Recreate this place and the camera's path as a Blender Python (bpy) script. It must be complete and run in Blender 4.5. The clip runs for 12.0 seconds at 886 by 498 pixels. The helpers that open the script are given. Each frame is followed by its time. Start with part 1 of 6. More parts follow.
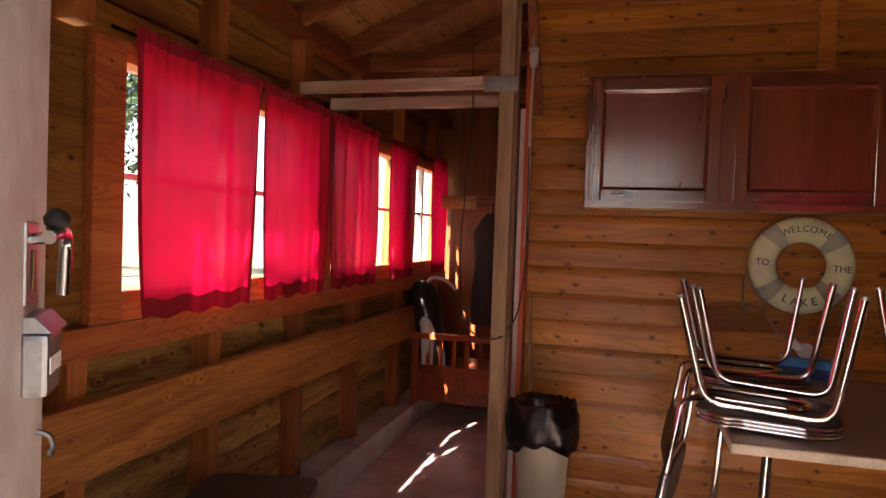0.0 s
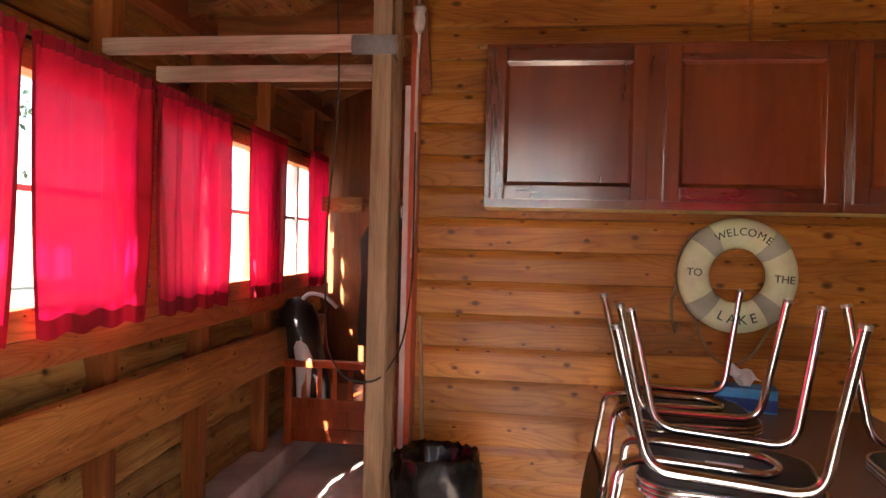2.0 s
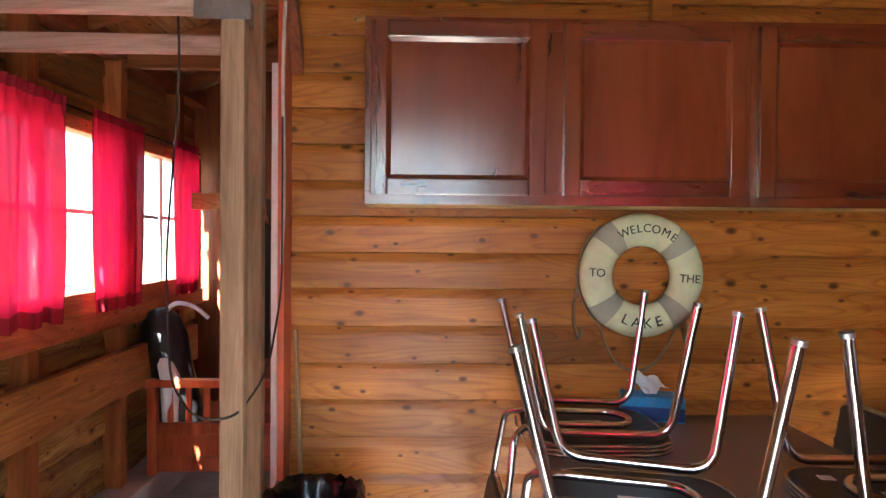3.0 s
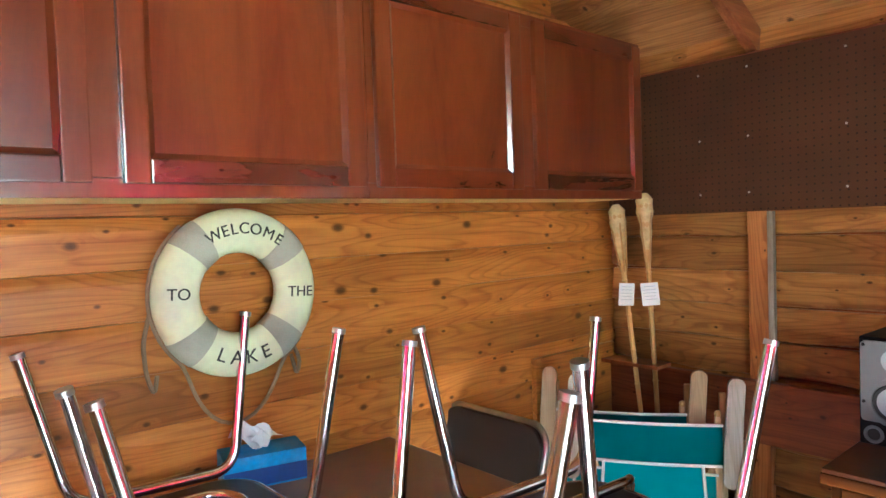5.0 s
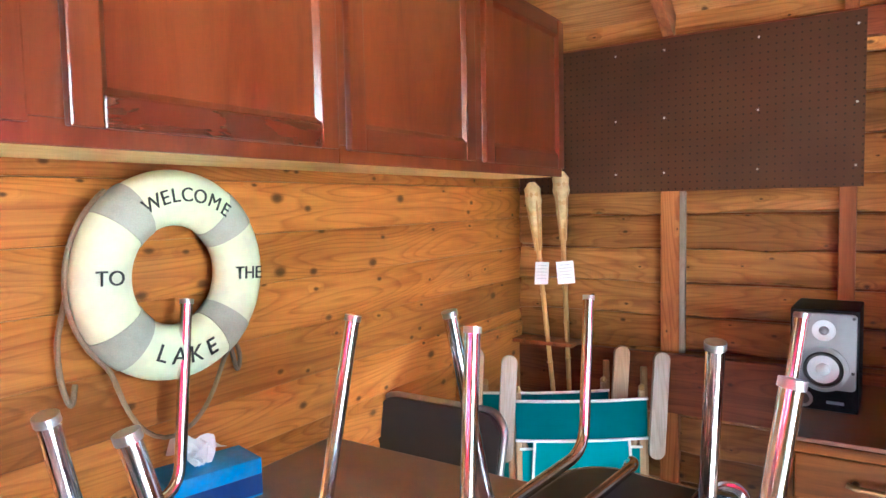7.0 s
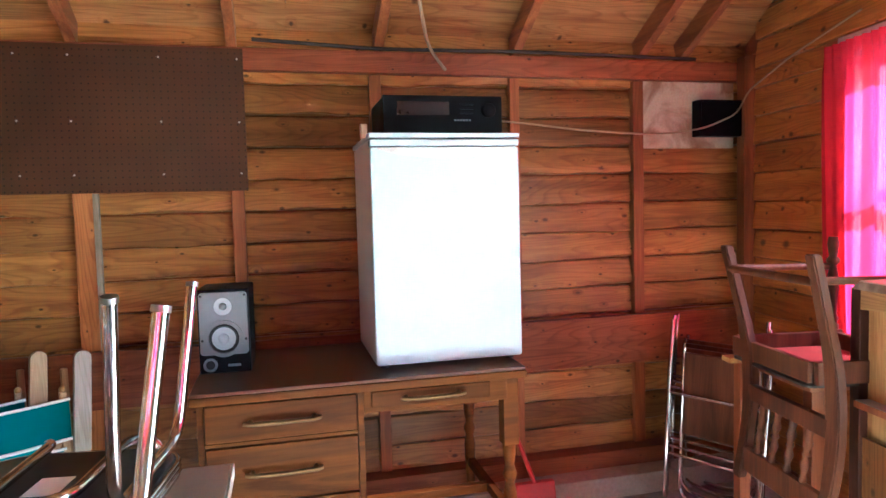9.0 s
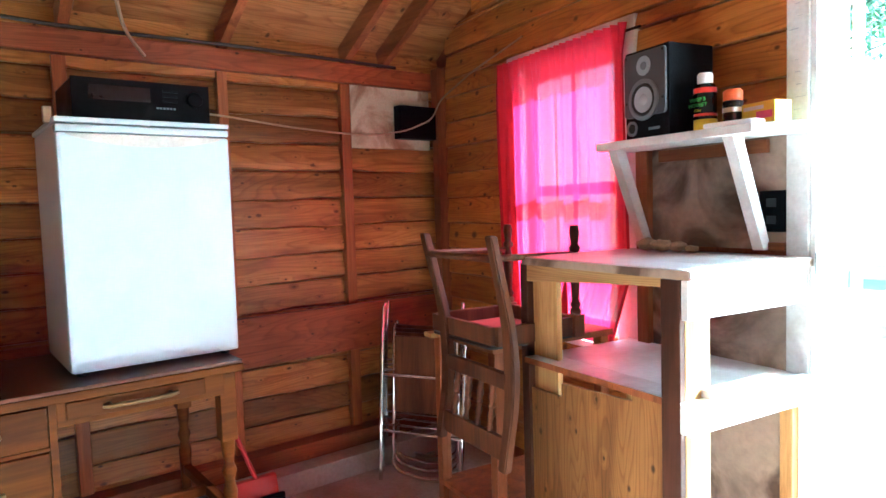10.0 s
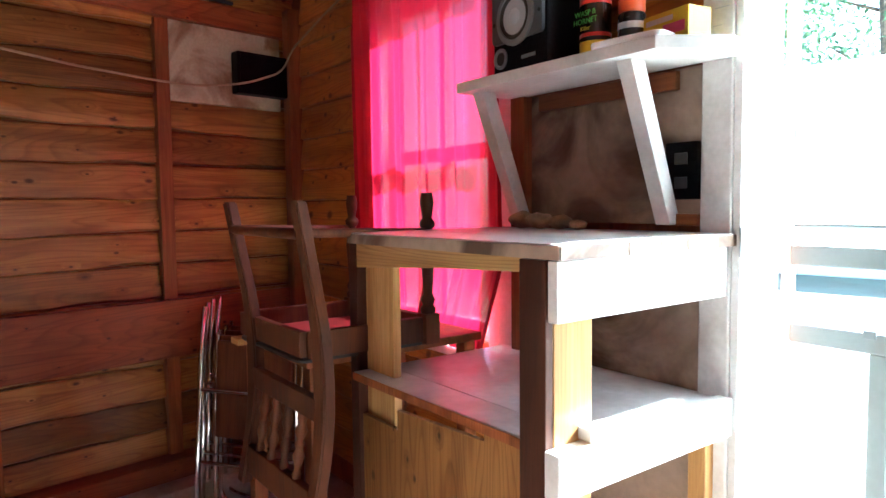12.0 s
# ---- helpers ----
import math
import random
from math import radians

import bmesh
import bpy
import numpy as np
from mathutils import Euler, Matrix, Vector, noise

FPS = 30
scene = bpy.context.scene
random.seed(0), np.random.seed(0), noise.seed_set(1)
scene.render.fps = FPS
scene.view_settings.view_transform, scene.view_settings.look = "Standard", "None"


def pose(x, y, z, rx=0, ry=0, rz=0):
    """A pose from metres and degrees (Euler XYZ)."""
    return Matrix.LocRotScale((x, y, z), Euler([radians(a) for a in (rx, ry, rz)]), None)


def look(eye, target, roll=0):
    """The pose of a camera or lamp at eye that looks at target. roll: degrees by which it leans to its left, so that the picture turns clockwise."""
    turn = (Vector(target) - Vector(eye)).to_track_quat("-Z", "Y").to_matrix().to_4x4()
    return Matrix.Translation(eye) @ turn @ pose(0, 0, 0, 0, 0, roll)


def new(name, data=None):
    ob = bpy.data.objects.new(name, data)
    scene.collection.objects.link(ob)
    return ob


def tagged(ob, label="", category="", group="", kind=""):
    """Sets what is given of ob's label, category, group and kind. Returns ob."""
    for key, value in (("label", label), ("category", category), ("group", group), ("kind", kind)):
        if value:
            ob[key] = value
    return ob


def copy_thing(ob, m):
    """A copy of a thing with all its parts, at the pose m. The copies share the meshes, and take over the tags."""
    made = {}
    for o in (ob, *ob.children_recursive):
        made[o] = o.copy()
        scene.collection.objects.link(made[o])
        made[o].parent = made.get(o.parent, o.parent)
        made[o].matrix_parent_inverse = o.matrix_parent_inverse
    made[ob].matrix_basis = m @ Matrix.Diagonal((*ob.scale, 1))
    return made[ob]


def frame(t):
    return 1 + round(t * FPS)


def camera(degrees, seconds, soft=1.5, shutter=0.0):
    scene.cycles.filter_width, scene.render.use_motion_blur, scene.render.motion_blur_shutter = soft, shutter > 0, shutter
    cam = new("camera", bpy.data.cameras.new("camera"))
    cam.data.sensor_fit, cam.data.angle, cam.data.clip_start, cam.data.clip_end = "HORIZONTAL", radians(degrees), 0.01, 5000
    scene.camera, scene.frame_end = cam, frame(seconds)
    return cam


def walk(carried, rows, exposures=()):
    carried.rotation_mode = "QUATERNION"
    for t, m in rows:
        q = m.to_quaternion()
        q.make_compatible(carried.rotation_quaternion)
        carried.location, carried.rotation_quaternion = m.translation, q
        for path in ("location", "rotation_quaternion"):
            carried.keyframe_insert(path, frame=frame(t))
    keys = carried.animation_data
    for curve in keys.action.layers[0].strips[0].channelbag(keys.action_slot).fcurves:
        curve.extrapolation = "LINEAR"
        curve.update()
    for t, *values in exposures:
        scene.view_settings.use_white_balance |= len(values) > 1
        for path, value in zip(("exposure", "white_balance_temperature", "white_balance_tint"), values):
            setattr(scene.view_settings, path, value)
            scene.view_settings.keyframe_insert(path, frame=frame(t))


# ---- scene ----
cam = camera(67.8, 12.0, shutter=0.0)
PATH = [
    (0, (0.227, -0.647, 1.328), (-0.308, 1.28, 1.283), 2.0),
    (0.5, (0.269, -0.347, 1.317), (-0.131, 1.612, 1.272), 1.6),
    (1, (0.294, -0.138, 1.331), (-0.06, 1.83, 1.292), 1.5),
    (1.5, (0.249, -0.059, 1.327), (-0.082, 1.914, 1.297), 1.6),
    (2, (0.185, 0.023, 1.342), (-0.061, 2.008, 1.322), 1.4),
    (2.5, (0.214, 0.191, 1.35), (0.124, 2.189, 1.32), 0.9),
    (2.7, (0.228, 0.243, 1.364), (0.17, 2.242, 1.332), 0.8),
    (4.3, (0.23, 0.825, 1.37), (1.135, 2.608, 1.319), -1.7),
    (4.5, (0.268, 0.869, 1.381), (1.261, 2.604, 1.319), -1.7),
    (5, (0.273, 0.993, 1.395), (1.58, 2.505, 1.327), -2.0),
    (5.5, (0.136, 1.11, 1.428), (1.667, 2.395, 1.345), -2.2),
    (6, (0.086, 1.228, 1.41), (1.686, 2.423, 1.312), -1.9),
    (6.5, (0.14, 1.368, 1.38), (1.748, 2.553, 1.276), -1.5),
    (6.7, (0.147, 1.425, 1.381), (1.772, 2.585, 1.264), -1.3),
    (8.3, (-0.018, 1.395, 1.332), (1.961, 1.612, 1.207), -1.5),
    (8.5, (-0.043, 1.382, 1.324), (1.953, 1.403, 1.199), -1.6),
    (9, (-0.102, 1.318, 1.319), (1.837, 0.842, 1.196), -1.5),
    (9.5, (-0.164, 1.338, 1.285), (1.591, 0.385, 1.17), -1.5),
    (10, (-0.179, 1.342, 1.267), (1.393, 0.113, 1.14), -1.8),
    (10.5, (-0.161, 1.266, 1.227), (1.288, -0.105, 1.088), -1.5),
    (11, (-0.109, 1.116, 1.206), (1.276, -0.318, 1.059), -1.3),
    (11.5, (-0.031, 0.969, 1.181), (1.352, -0.469, 1.037), -1.0),
    (12, (0.113, 0.749, 1.16), (1.522, -0.664, 1.025), -0.6),
]
EXPOSURE = [(0, 3.23, 7400, 30), (1, 3.83, 8000, 31), (1.5, 3.93, 7600, 27), (2.5, 4.43, 6100, 14), (4.5, 5.35, 5000, -6), (6.5, 6.30, 4700, -2), (8.5, 5.95, 4600, -4), (9.5, 5.85, 4500, -11), (10.5, 5.50, 4600, -8), (12, 4.85, 5000, -2)]
walk(cam, [(t, look(eye, target, roll)) for t, eye, target, roll in PATH], EXPOSURE)

# world and sun
SUN_DIR = Vector((-0.32, -1.25, 1.0)).normalized()
world = bpy.data.worlds.new("sky")
scene.world = world
world.use_nodes = True
wn = world.node_tree.nodes
sky = wn.new("ShaderNodeTexSky")
sky.sky_type, sky.sun_disc = "NISHITA", False
sky.sun_elevation, sky.sun_rotation = math.asin(SUN_DIR.z), radians(194)
wn["Background"].inputs["Strength"].default_value = 0.05
world.node_tree.links.new(sky.outputs[0], wn["Background"].inputs[0])
sun = new("sun", bpy.data.lights.new("sun", "SUN"))
sun.data.energy, sun.data.angle, sun.data.color = 5.0, radians(0.6), (1.0, 0.95, 0.87)
sun.matrix_world = look(SUN_DIR * 20, (0, 0, 0))


# ------------------------------------------------------------------ materials
def nodes_of(name):
    m = bpy.data.materials.new(name)
    m.use_nodes = True
    return m, m.node_tree.nodes, m.node_tree.links, m.node_tree.nodes["Principled BSDF"]


def ramp(n, stops):
    r = n.new("ShaderNodeValToRGB")
    e = r.color_ramp.elements
    while len(e) < len(stops):
        e.new(0.5)
    for k, (p, c) in zip(e, stops):
        k.position, k.color = p, (*c, 1)
    return r


def mix(n, l, kind, fac, a, b):
    x = n.new("ShaderNodeMix")
    x.data_type, x.blend_type = "RGBA", kind
    for sock, v in ((x.inputs[0], fac), (x.inputs[6], a), (x.inputs[7], b)):
        if isinstance(v, (int, float)):
            sock.default_value = v
        elif isinstance(v, tuple):
            sock.default_value = (*v, 1)
        else:
            l.new(v, sock)
    return x.outputs[2]


def shifted(n, l, scale, amount=40.0):
    """Object coordinates, moved by the object's own random number, stretched by scale."""
    tc, oi = n.new("ShaderNodeTexCoord"), n.new("ShaderNodeObjectInfo")
    mul = n.new("ShaderNodeVectorMath")
    mul.operation = "MULTIPLY_ADD"
    comb = n.new("ShaderNodeCombineXYZ")
    for k in range(3):
        l.new(oi.outputs["Random"], comb.inputs[k])
    l.new(comb.outputs[0], mul.inputs[0])
    mul.inputs[1].default_value = (amount, amount * 1.7, amount * 0.6)
    l.new(tc.outputs["Object"], mul.inputs[2])
    mp = n.new("ShaderNodeMapping")
    mp.inputs["Scale"].default_value = scale
    l.new(mul.outputs[0], mp.inputs[0])
    return mp.outputs[0], oi.outputs["Random"]


def wood(name, dark, light, axis, rough=0.45, knots=0.0, bump=0.12, across=16.0, stain=0.35, coat=0.0, vary=0.25):
    m, n, l, b = nodes_of(name)
    sc = [across] * 3
    sc["XYZ".index(axis)] = 1.1
    co, rnd = shifted(n, l, sc)
    k = "XYZ".index(axis)
    co2, _ = shifted(n, l, (1, 1, 1), 23.0)
    sep, com, add = n.new("ShaderNodeSeparateXYZ"), n.new("ShaderNodeCombineXYZ"), n.new("ShaderNodeMath")
    l.new(co2, sep.inputs[0])
    l.new(sep.outputs[(k + 1) % 3], add.inputs[0])
    l.new(sep.outputs[(k + 2) % 3], add.inputs[1])
    l.new(sep.outputs[k], com.inputs[0])
    l.new(add.outputs[0], com.inputs[1])
    flat = n.new("ShaderNodeMapping")
    flat.inputs["Scale"].default_value = (5.4, 8.4, 1)
    l.new(com.outputs[0], flat.inputs[0])
    vor = n.new("ShaderNodeTexVoronoi")
    vor.voronoi_dimensions = "2D"
    vor.inputs["Scale"].default_value = 1.0
    l.new(flat.outputs[0], vor.inputs["Vector"])
    near = ramp(n, [(0.0, (1, 1, 1)), (0.20, (0, 0, 0))])
    l.new(vor.outputs["Distance"], near.inputs[0])
    # the grain bends round the knots
    warp = n.new("ShaderNodeVectorMath")
    warp.operation = "MULTIPLY_ADD"
    l.new(near.outputs[0], warp.inputs[0])
    warp.inputs[1].default_value = (0.45 * (knots > 0),) * 3
    l.new(co, warp.inputs[2])
    no = n.new("ShaderNodeTexNoise")
    no.inputs["Scale"].default_value, no.inputs["Detail"].default_value = 1.0, 6.0
    no.inputs["Roughness"].default_value, no.inputs["Distortion"].default_value = 0.62, 0.9
    l.new(warp.outputs[0], no.inputs["Vector"])
    grain = ramp(n, [(0.36, dark), (0.5, tuple((d + 1.4 * q) / 2.4 for d, q in zip(dark, light))), (0.62, light)])
    l.new(no.outputs["Fac"], grain.inputs[0])
    big = n.new("ShaderNodeTexNoise")
    big.inputs["Scale"].default_value, big.inputs["Detail"].default_value = 0.16, 3.0
    l.new(co, big.inputs["Vector"])
    bigr = ramp(n, [(0.3, (1 - stain,) * 3), (0.7, (1, 1, 1))])
    l.new(big.outputs["Fac"], bigr.inputs[0])
    col = mix(n, l, "MULTIPLY", 1.0, grain.outputs[0], bigr.outputs[0])
    var = ramp(n, [(0.0, (1 - vary, 1 - vary * 1.1, 1 - vary * 1.2)), (1.0, (1 + vary * 0.4, 1 + vary * 0.35, 1 + vary * 0.3))])
    l.new(rnd, var.inputs[0])
    col = mix(n, l, "MULTIPLY", 1.0, col, var.outputs[0])
    if knots:
        kn = ramp(n, [(0.0, (1, 1, 1)), (0.07 * knots, (0.85, 0.85, 0.85)), (0.15 * knots, (0, 0, 0))])
        size = n.new("ShaderNodeMapRange")
        size.inputs[1].default_value, size.inputs[2].default_value = 0.25, 1.0
        size.inputs[3].default_value, size.inputs[4].default_value = 4.0, 1.15
        l.new(vor.outputs["Color"], size.inputs[0])
        grow = n.new("ShaderNodeMath")
        grow.operation = "MULTIPLY"
        l.new(vor.outputs["Distance"], grow.inputs[0])
        l.new(size.outputs[0], grow.inputs[1])
        l.new(grow.outputs[0], kn.inputs[0])
        col = mix(n, l, "MIX", kn.outputs[0], col, tuple(c * 0.16 for c in dark))
    fs = [260.0] * 3
    fs[k] = 5.0
    co3, _ = shifted(n, l, fs, 11.0)
    fine = n.new("ShaderNodeTexNoise")
    fine.inputs["Scale"].default_value, fine.inputs["Detail"].default_value = 1.0, 3.0
    l.new(co3, fine.inputs["Vector"])
    finer = ramp(n, [(0.35, (0.72, 0.66, 0.60)), (0.62, (1.06, 1.06, 1.06))])
    l.new(fine.outputs["Fac"], finer.inputs[0])
    blot = n.new("ShaderNodeTexNoise")
    blot.inputs["Scale"].default_value, blot.inputs["Detail"].default_value = 2.3, 5.0
    l.new(co2, blot.inputs["Vector"])
    blotr = ramp(n, [(0.34, (0.74, 0.70, 0.66)), (0.56, (1.05, 1.05, 1.05))])
    l.new(blot.outputs["Fac"], blotr.inputs[0])
    # growth rings cut lengthwise: contour lines of a stretched noise
    rs = [7.0] * 3
    rs[k] = 0.8
    co4, _ = shifted(n, l, rs, 17.0)
    field = n.new("ShaderNodeTexNoise")
    field.inputs["Scale"].default_value, field.inputs["Detail"].default_value = 1.0, 1.5
    l.new(co4, field.inputs["Vector"])
    count, wavy = n.new("ShaderNodeMath"), n.new("ShaderNodeMath")
    count.operation, wavy.operation = "MULTIPLY", "FRACT"
    count.inputs[1].default_value = 26.0
    l.new(field.outputs["Fac"], count.inputs[0])
    l.new(count.outputs[0], wavy.inputs[0])
    ringr = ramp(n, [(0.0, (1.04, 1.04, 1.04)), (0.55, (1.0, 1.0, 1.0)), (0.88, (0.68, 0.60, 0.52)), (1.0, (1.0, 1.0, 1.0))])
    l.new(wavy.outputs[0], ringr.inputs[0])
    col = mix(n, l, "MULTIPLY", 0.75 if knots else 0.3 * min(1.0, bump / 0.12), col, ringr.outputs[0])
    col = mix(n, l, "MULTIPLY", 0.45 * min(1.0, bump / 0.12), col, finer.outputs[0])
    col = mix(n, l, "MULTIPLY", min(1.0, stain / 0.35) * 0.7, col, blotr.outputs[0])
    l.new(col, b.inputs["Base Color"])
    rr = n.new("ShaderNodeMapRange")
    rr.inputs[3].default_value, rr.inputs[4].default_value = rough * 0.8, min(1, rough * 1.25)
    l.new(no.outputs["Fac"], rr.inputs[0])
    l.new(rr.outputs[0], b.inputs["Roughness"])
    b.inputs["Coat Weight"].default_value = coat
    b.inputs["Coat Roughness"].default_value = 0.19
    b.inputs["Specular IOR Level"].default_value = 0.3
    if coat > 0.5:
        b.inputs["Specular IOR Level"].default_value = 0.2
        b.inputs["Coat IOR"].default_value = 2.2
    bp = n.new("ShaderNodeBump")
    bp.inputs["Strength"].default_value, bp.inputs["Distance"].default_value = bump, 0.01
    l.new(no.outputs["Fac"], bp.inputs["Height"])
    l.new(bp.outputs[0], b.inputs["Normal"])
    return m


def plain(name, colour, rough=0.5, metal=0.0, spots=0.12, scale=9.0, bump=0.05, fine=90.0, stain=None, coat=0.0, cut=(0.3, 0.6), swirl=0.0):
    m, n, l, b = nodes_of(name)
    co, _ = shifted(n, l, (1, 1, 1))
    a, f = n.new("ShaderNodeTexNoise"), n.new("ShaderNodeTexNoise")
    a.inputs["Scale"].default_value, a.inputs["Detail"].default_value = scale, 5
    f.inputs["Scale"].default_value, f.inputs["Detail"].default_value = fine, 3
    for t in (a, f):
        l.new(co, t.inputs["Vector"])
    low = stain if stain else tuple(c * (1 - spots * 2) for c in colour)
    a.inputs["Distortion"].default_value = swirl
    r = ramp(n, [(cut[0], low), (cut[1], colour)])
    l.new(a.outputs["Fac"], r.inputs[0])
    fr = ramp(n, [(0.3, (1 - spots,) * 3), (0.7, (1, 1, 1))])
    l.new(f.outputs["Fac"], fr.inputs[0])
    l.new(mix(n, l, "MULTIPLY", 1.0, r.outputs[0], fr.outputs[0]), b.inputs["Base Color"])
    b.inputs["Metallic"].default_value = metal
    b.inputs["Coat Weight"].default_value = coat
    rr = n.new("ShaderNodeMapRange")
    rr.inputs[3].default_value, rr.inputs[4].default_value = rough * 0.75, min(1.0, rough * 1.3)
    l.new(a.outputs["Fac"], rr.inputs[0])
    l.new(rr.outputs[0], b.inputs["Roughness"])
    bp = n.new("ShaderNodeBump")
    bp.inputs["Strength"].default_value, bp.inputs["Distance"].default_value = bump, 0.004
    l.new(f.outputs["Fac"], bp.inputs["Height"])
    l.new(bp.outputs[0], b.inputs["Normal"])
    return m


def cloth(name, colour, through_colour, share, weave=900.0, sheer=0.0):
    m, n, l, b = nodes_of(name)
    co, _ = shifted(n, l, (1, 1, 1))
    t = n.new("ShaderNodeTexNoise")
    t.inputs["Scale"].default_value, t.inputs["Detail"].default_value = 7.0, 3
    l.new(co, t.inputs["Vector"])
    r = ramp(n, [(0.3, tuple(c * 0.8 for c in colour)), (0.7, colour)])
    l.new(t.outputs["Fac"], r.inputs[0])
    l.new(r.outputs[0], b.inputs["Base Color"])
    b.inputs["Roughness"].default_value = 0.85
    w = n.new("ShaderNodeTexNoise")
    w.inputs["Scale"].default_value = weave
    l.new(co, w.inputs["Vector"])
    bp = n.new("ShaderNodeBump")
    bp.inputs["Strength"].default_value, bp.inputs["Distance"].default_value = 0.15, 0.002
    l.new(w.outputs["Fac"], bp.inputs["Height"])
    l.new(bp.outputs[0], b.inputs["Normal"])
    tr = n.new("ShaderNodeBsdfTranslucent")
    tr.inputs["Color"].default_value = (*through_colour, 1)
    mx = n.new("ShaderNodeMixShader")
    mx.inputs[0].default_value = share
    l.new(b.outputs[0], mx.inputs[1])
    l.new(tr.outputs[0], mx.inputs[2])
    out = mx.outputs[0]
    if sheer:
        # open weave: a little light passes straight between the threads
        tp, mo = n.new("ShaderNodeBsdfTransparent"), n.new("ShaderNodeMixShader")
        tp.inputs["Color"].default_value = (1.0, 0.62, 0.68, 1)
        mo.inputs[0].default_value = sheer
        l.new(out, mo.inputs[1])
        l.new(tp.outputs[0], mo.inputs[2])
        out = mo.outputs[0]
    l.new(out, n["Material Output"].inputs[0])
    return m


PINE_D, PINE_L = (0.45, 0.160, 0.024), (0.62, 0.255, 0.042)
pine_x = wood("varnished_pine_x", PINE_D, PINE_L, "X", 0.38, 1.5, coat=0.15)
pine_y = wood("varnished_pine_y", (0.33, 0.142, 0.034), (0.58, 0.285, 0.074), "Y", 0.36, 1.1, stain=0.55, vary=0.35)
roof_pine = wood("roof_pine", (0.32, 0.135, 0.036), (0.52, 0.265, 0.085), "Y", 0.5, 1.5)
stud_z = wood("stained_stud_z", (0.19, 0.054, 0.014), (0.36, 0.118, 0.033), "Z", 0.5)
beam_y = wood("stained_beam_y", (0.22, 0.056, 0.016), (0.34, 0.100, 0.030), "Y", 0.5, 0.8)
beam_x = wood("stained_beam_x", (0.20, 0.065, 0.02), (0.40, 0.155, 0.05), "X", 0.5)
rail_y = wood("varnished_rail_y", (0.42, 0.150, 0.036), (0.70, 0.310, 0.085), "Y", 0.45, 0.8)
# Apron and window frame wood, reddened in its colour to stand in for curtain glow.
redlit_y = wood("redlit_wood_y", (0.60, 0.155, 0.045), (0.80, 0.26, 0.085), "Y", 0.5, 0.8)
rail_z = wood("varnished_stud_light_z", (0.36, 0.125, 0.030), (0.58, 0.235, 0.062), "Z", 0.45, 0.8)
stud_pale = wood("varnished_stud_z", (0.29, 0.085, 0.020), (0.50, 0.18, 0.048), "Z", 0.5)
west_pine = wood("rough_sawn_pine_y", (0.36, 0.15, 0.035), (0.84, 0.53, 0.17), "Y", 0.6, 1.3, across=12, stain=0.75)
grey_z = wood("weathered_post_z", (0.34, 0.22, 0.125), (0.56, 0.41, 0.26), "Z", 0.7)
grey_x = wood("weathered_beam_x", (0.45, 0.30, 0.22), (0.76, 0.60, 0.49), "X", 0.7, stain=0.5)
raw_z = wood("raw_fir_z", (0.40, 0.20, 0.055), (0.66, 0.40, 0.14), "Z", 0.6)
raw_x = wood("raw_fir_x", (0.40, 0.20, 0.055), (0.66, 0.40, 0.14), "X", 0.6, 0.8)
ply = wood("plywood", (0.32, 0.130, 0.030), (0.57, 0.275, 0.075), "Z", 0.55, 1.0, across=11, stain=0.7)
# Dark brown wood for the front faces of the bench posts.
dark_z = wood("dark_brown_z", (0.055, 0.018, 0.008), (0.11, 0.036, 0.015), "Z", 0.55)
pale_ply = wood("pale_raw_ply", (0.62, 0.46, 0.17), (0.78, 0.62, 0.28), "X", 0.7, across=6, stain=0.1)
cherry = wood("cherry_veneer", (0.125, 0.020, 0.003), (0.190, 0.040, 0.006), "Z", 0.34, across=7, bump=0.02, stain=0.30, coat=1.0, vary=0.05)
cherry_x = wood("cherry_veneer_x", (0.085, 0.012, 0.003), (0.135, 0.025, 0.005), "X", 0.34, across=7, bump=0.02, stain=0.30, coat=1.0, vary=0.05)
desk_wood = wood("desk_oak", (0.085, 0.026, 0.004), (0.185, 0.064, 0.009), "Y", 0.6, bump=0.06)
desk_top_m = wood("desk_top_walnut", (0.07, 0.022, 0.010), (0.12, 0.042, 0.018), "Y", 0.3, bump=0.03, coat=0.3)
chair_oak = wood("dark_oak_z", (0.080, 0.026, 0.009), (0.17, 0.060, 0.021), "Z", 0.62)
red_wood = wood("red_stained_wood", (0.36, 0.060, 0.018), (0.54, 0.115, 0.036), "Z", 0.35, coat=0.2)
tan_wood = wood("pale_beech", (0.42, 0.27, 0.14), (0.60, 0.42, 0.25), "Z", 0.6)
silver_wood = wood("silvered_beech", (0.36, 0.31, 0.26), (0.55, 0.49, 0.43), "Z", 0.7)
bamboo = wood("bamboo", (0.48, 0.28, 0.09), (0.66, 0.44, 0.18), "Z", 0.45)
old_ply = plain("weathered_plywood", (0.36, 0.265, 0.19), 0.75, spots=0.2, scale=3.6, bump=0.2, fine=38, stain=(0.085, 0.045, 0.024), cut=(0.40, 0.56), swirl=1.2)
white_paint = plain("worn_white_paint", (0.70, 0.69, 0.66), 0.5, spots=0.10, stain=(0.50, 0.47, 0.43), scale=7)
white_trim = plain("chipped_white_trim", (0.64, 0.65, 0.63), 0.6, spots=0.12, stain=(0.52, 0.50, 0.46), scale=11)
white_top = plain("worn_white_top", (0.60, 0.59, 0.58), 0.35, spots=0.14, scale=5.0, fine=45, stain=(0.40, 0.35, 0.31))
# One concrete in two tones: darker for shade, lighter for window light.
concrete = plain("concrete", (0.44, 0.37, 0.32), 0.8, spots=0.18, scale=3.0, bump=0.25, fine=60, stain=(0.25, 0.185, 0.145))
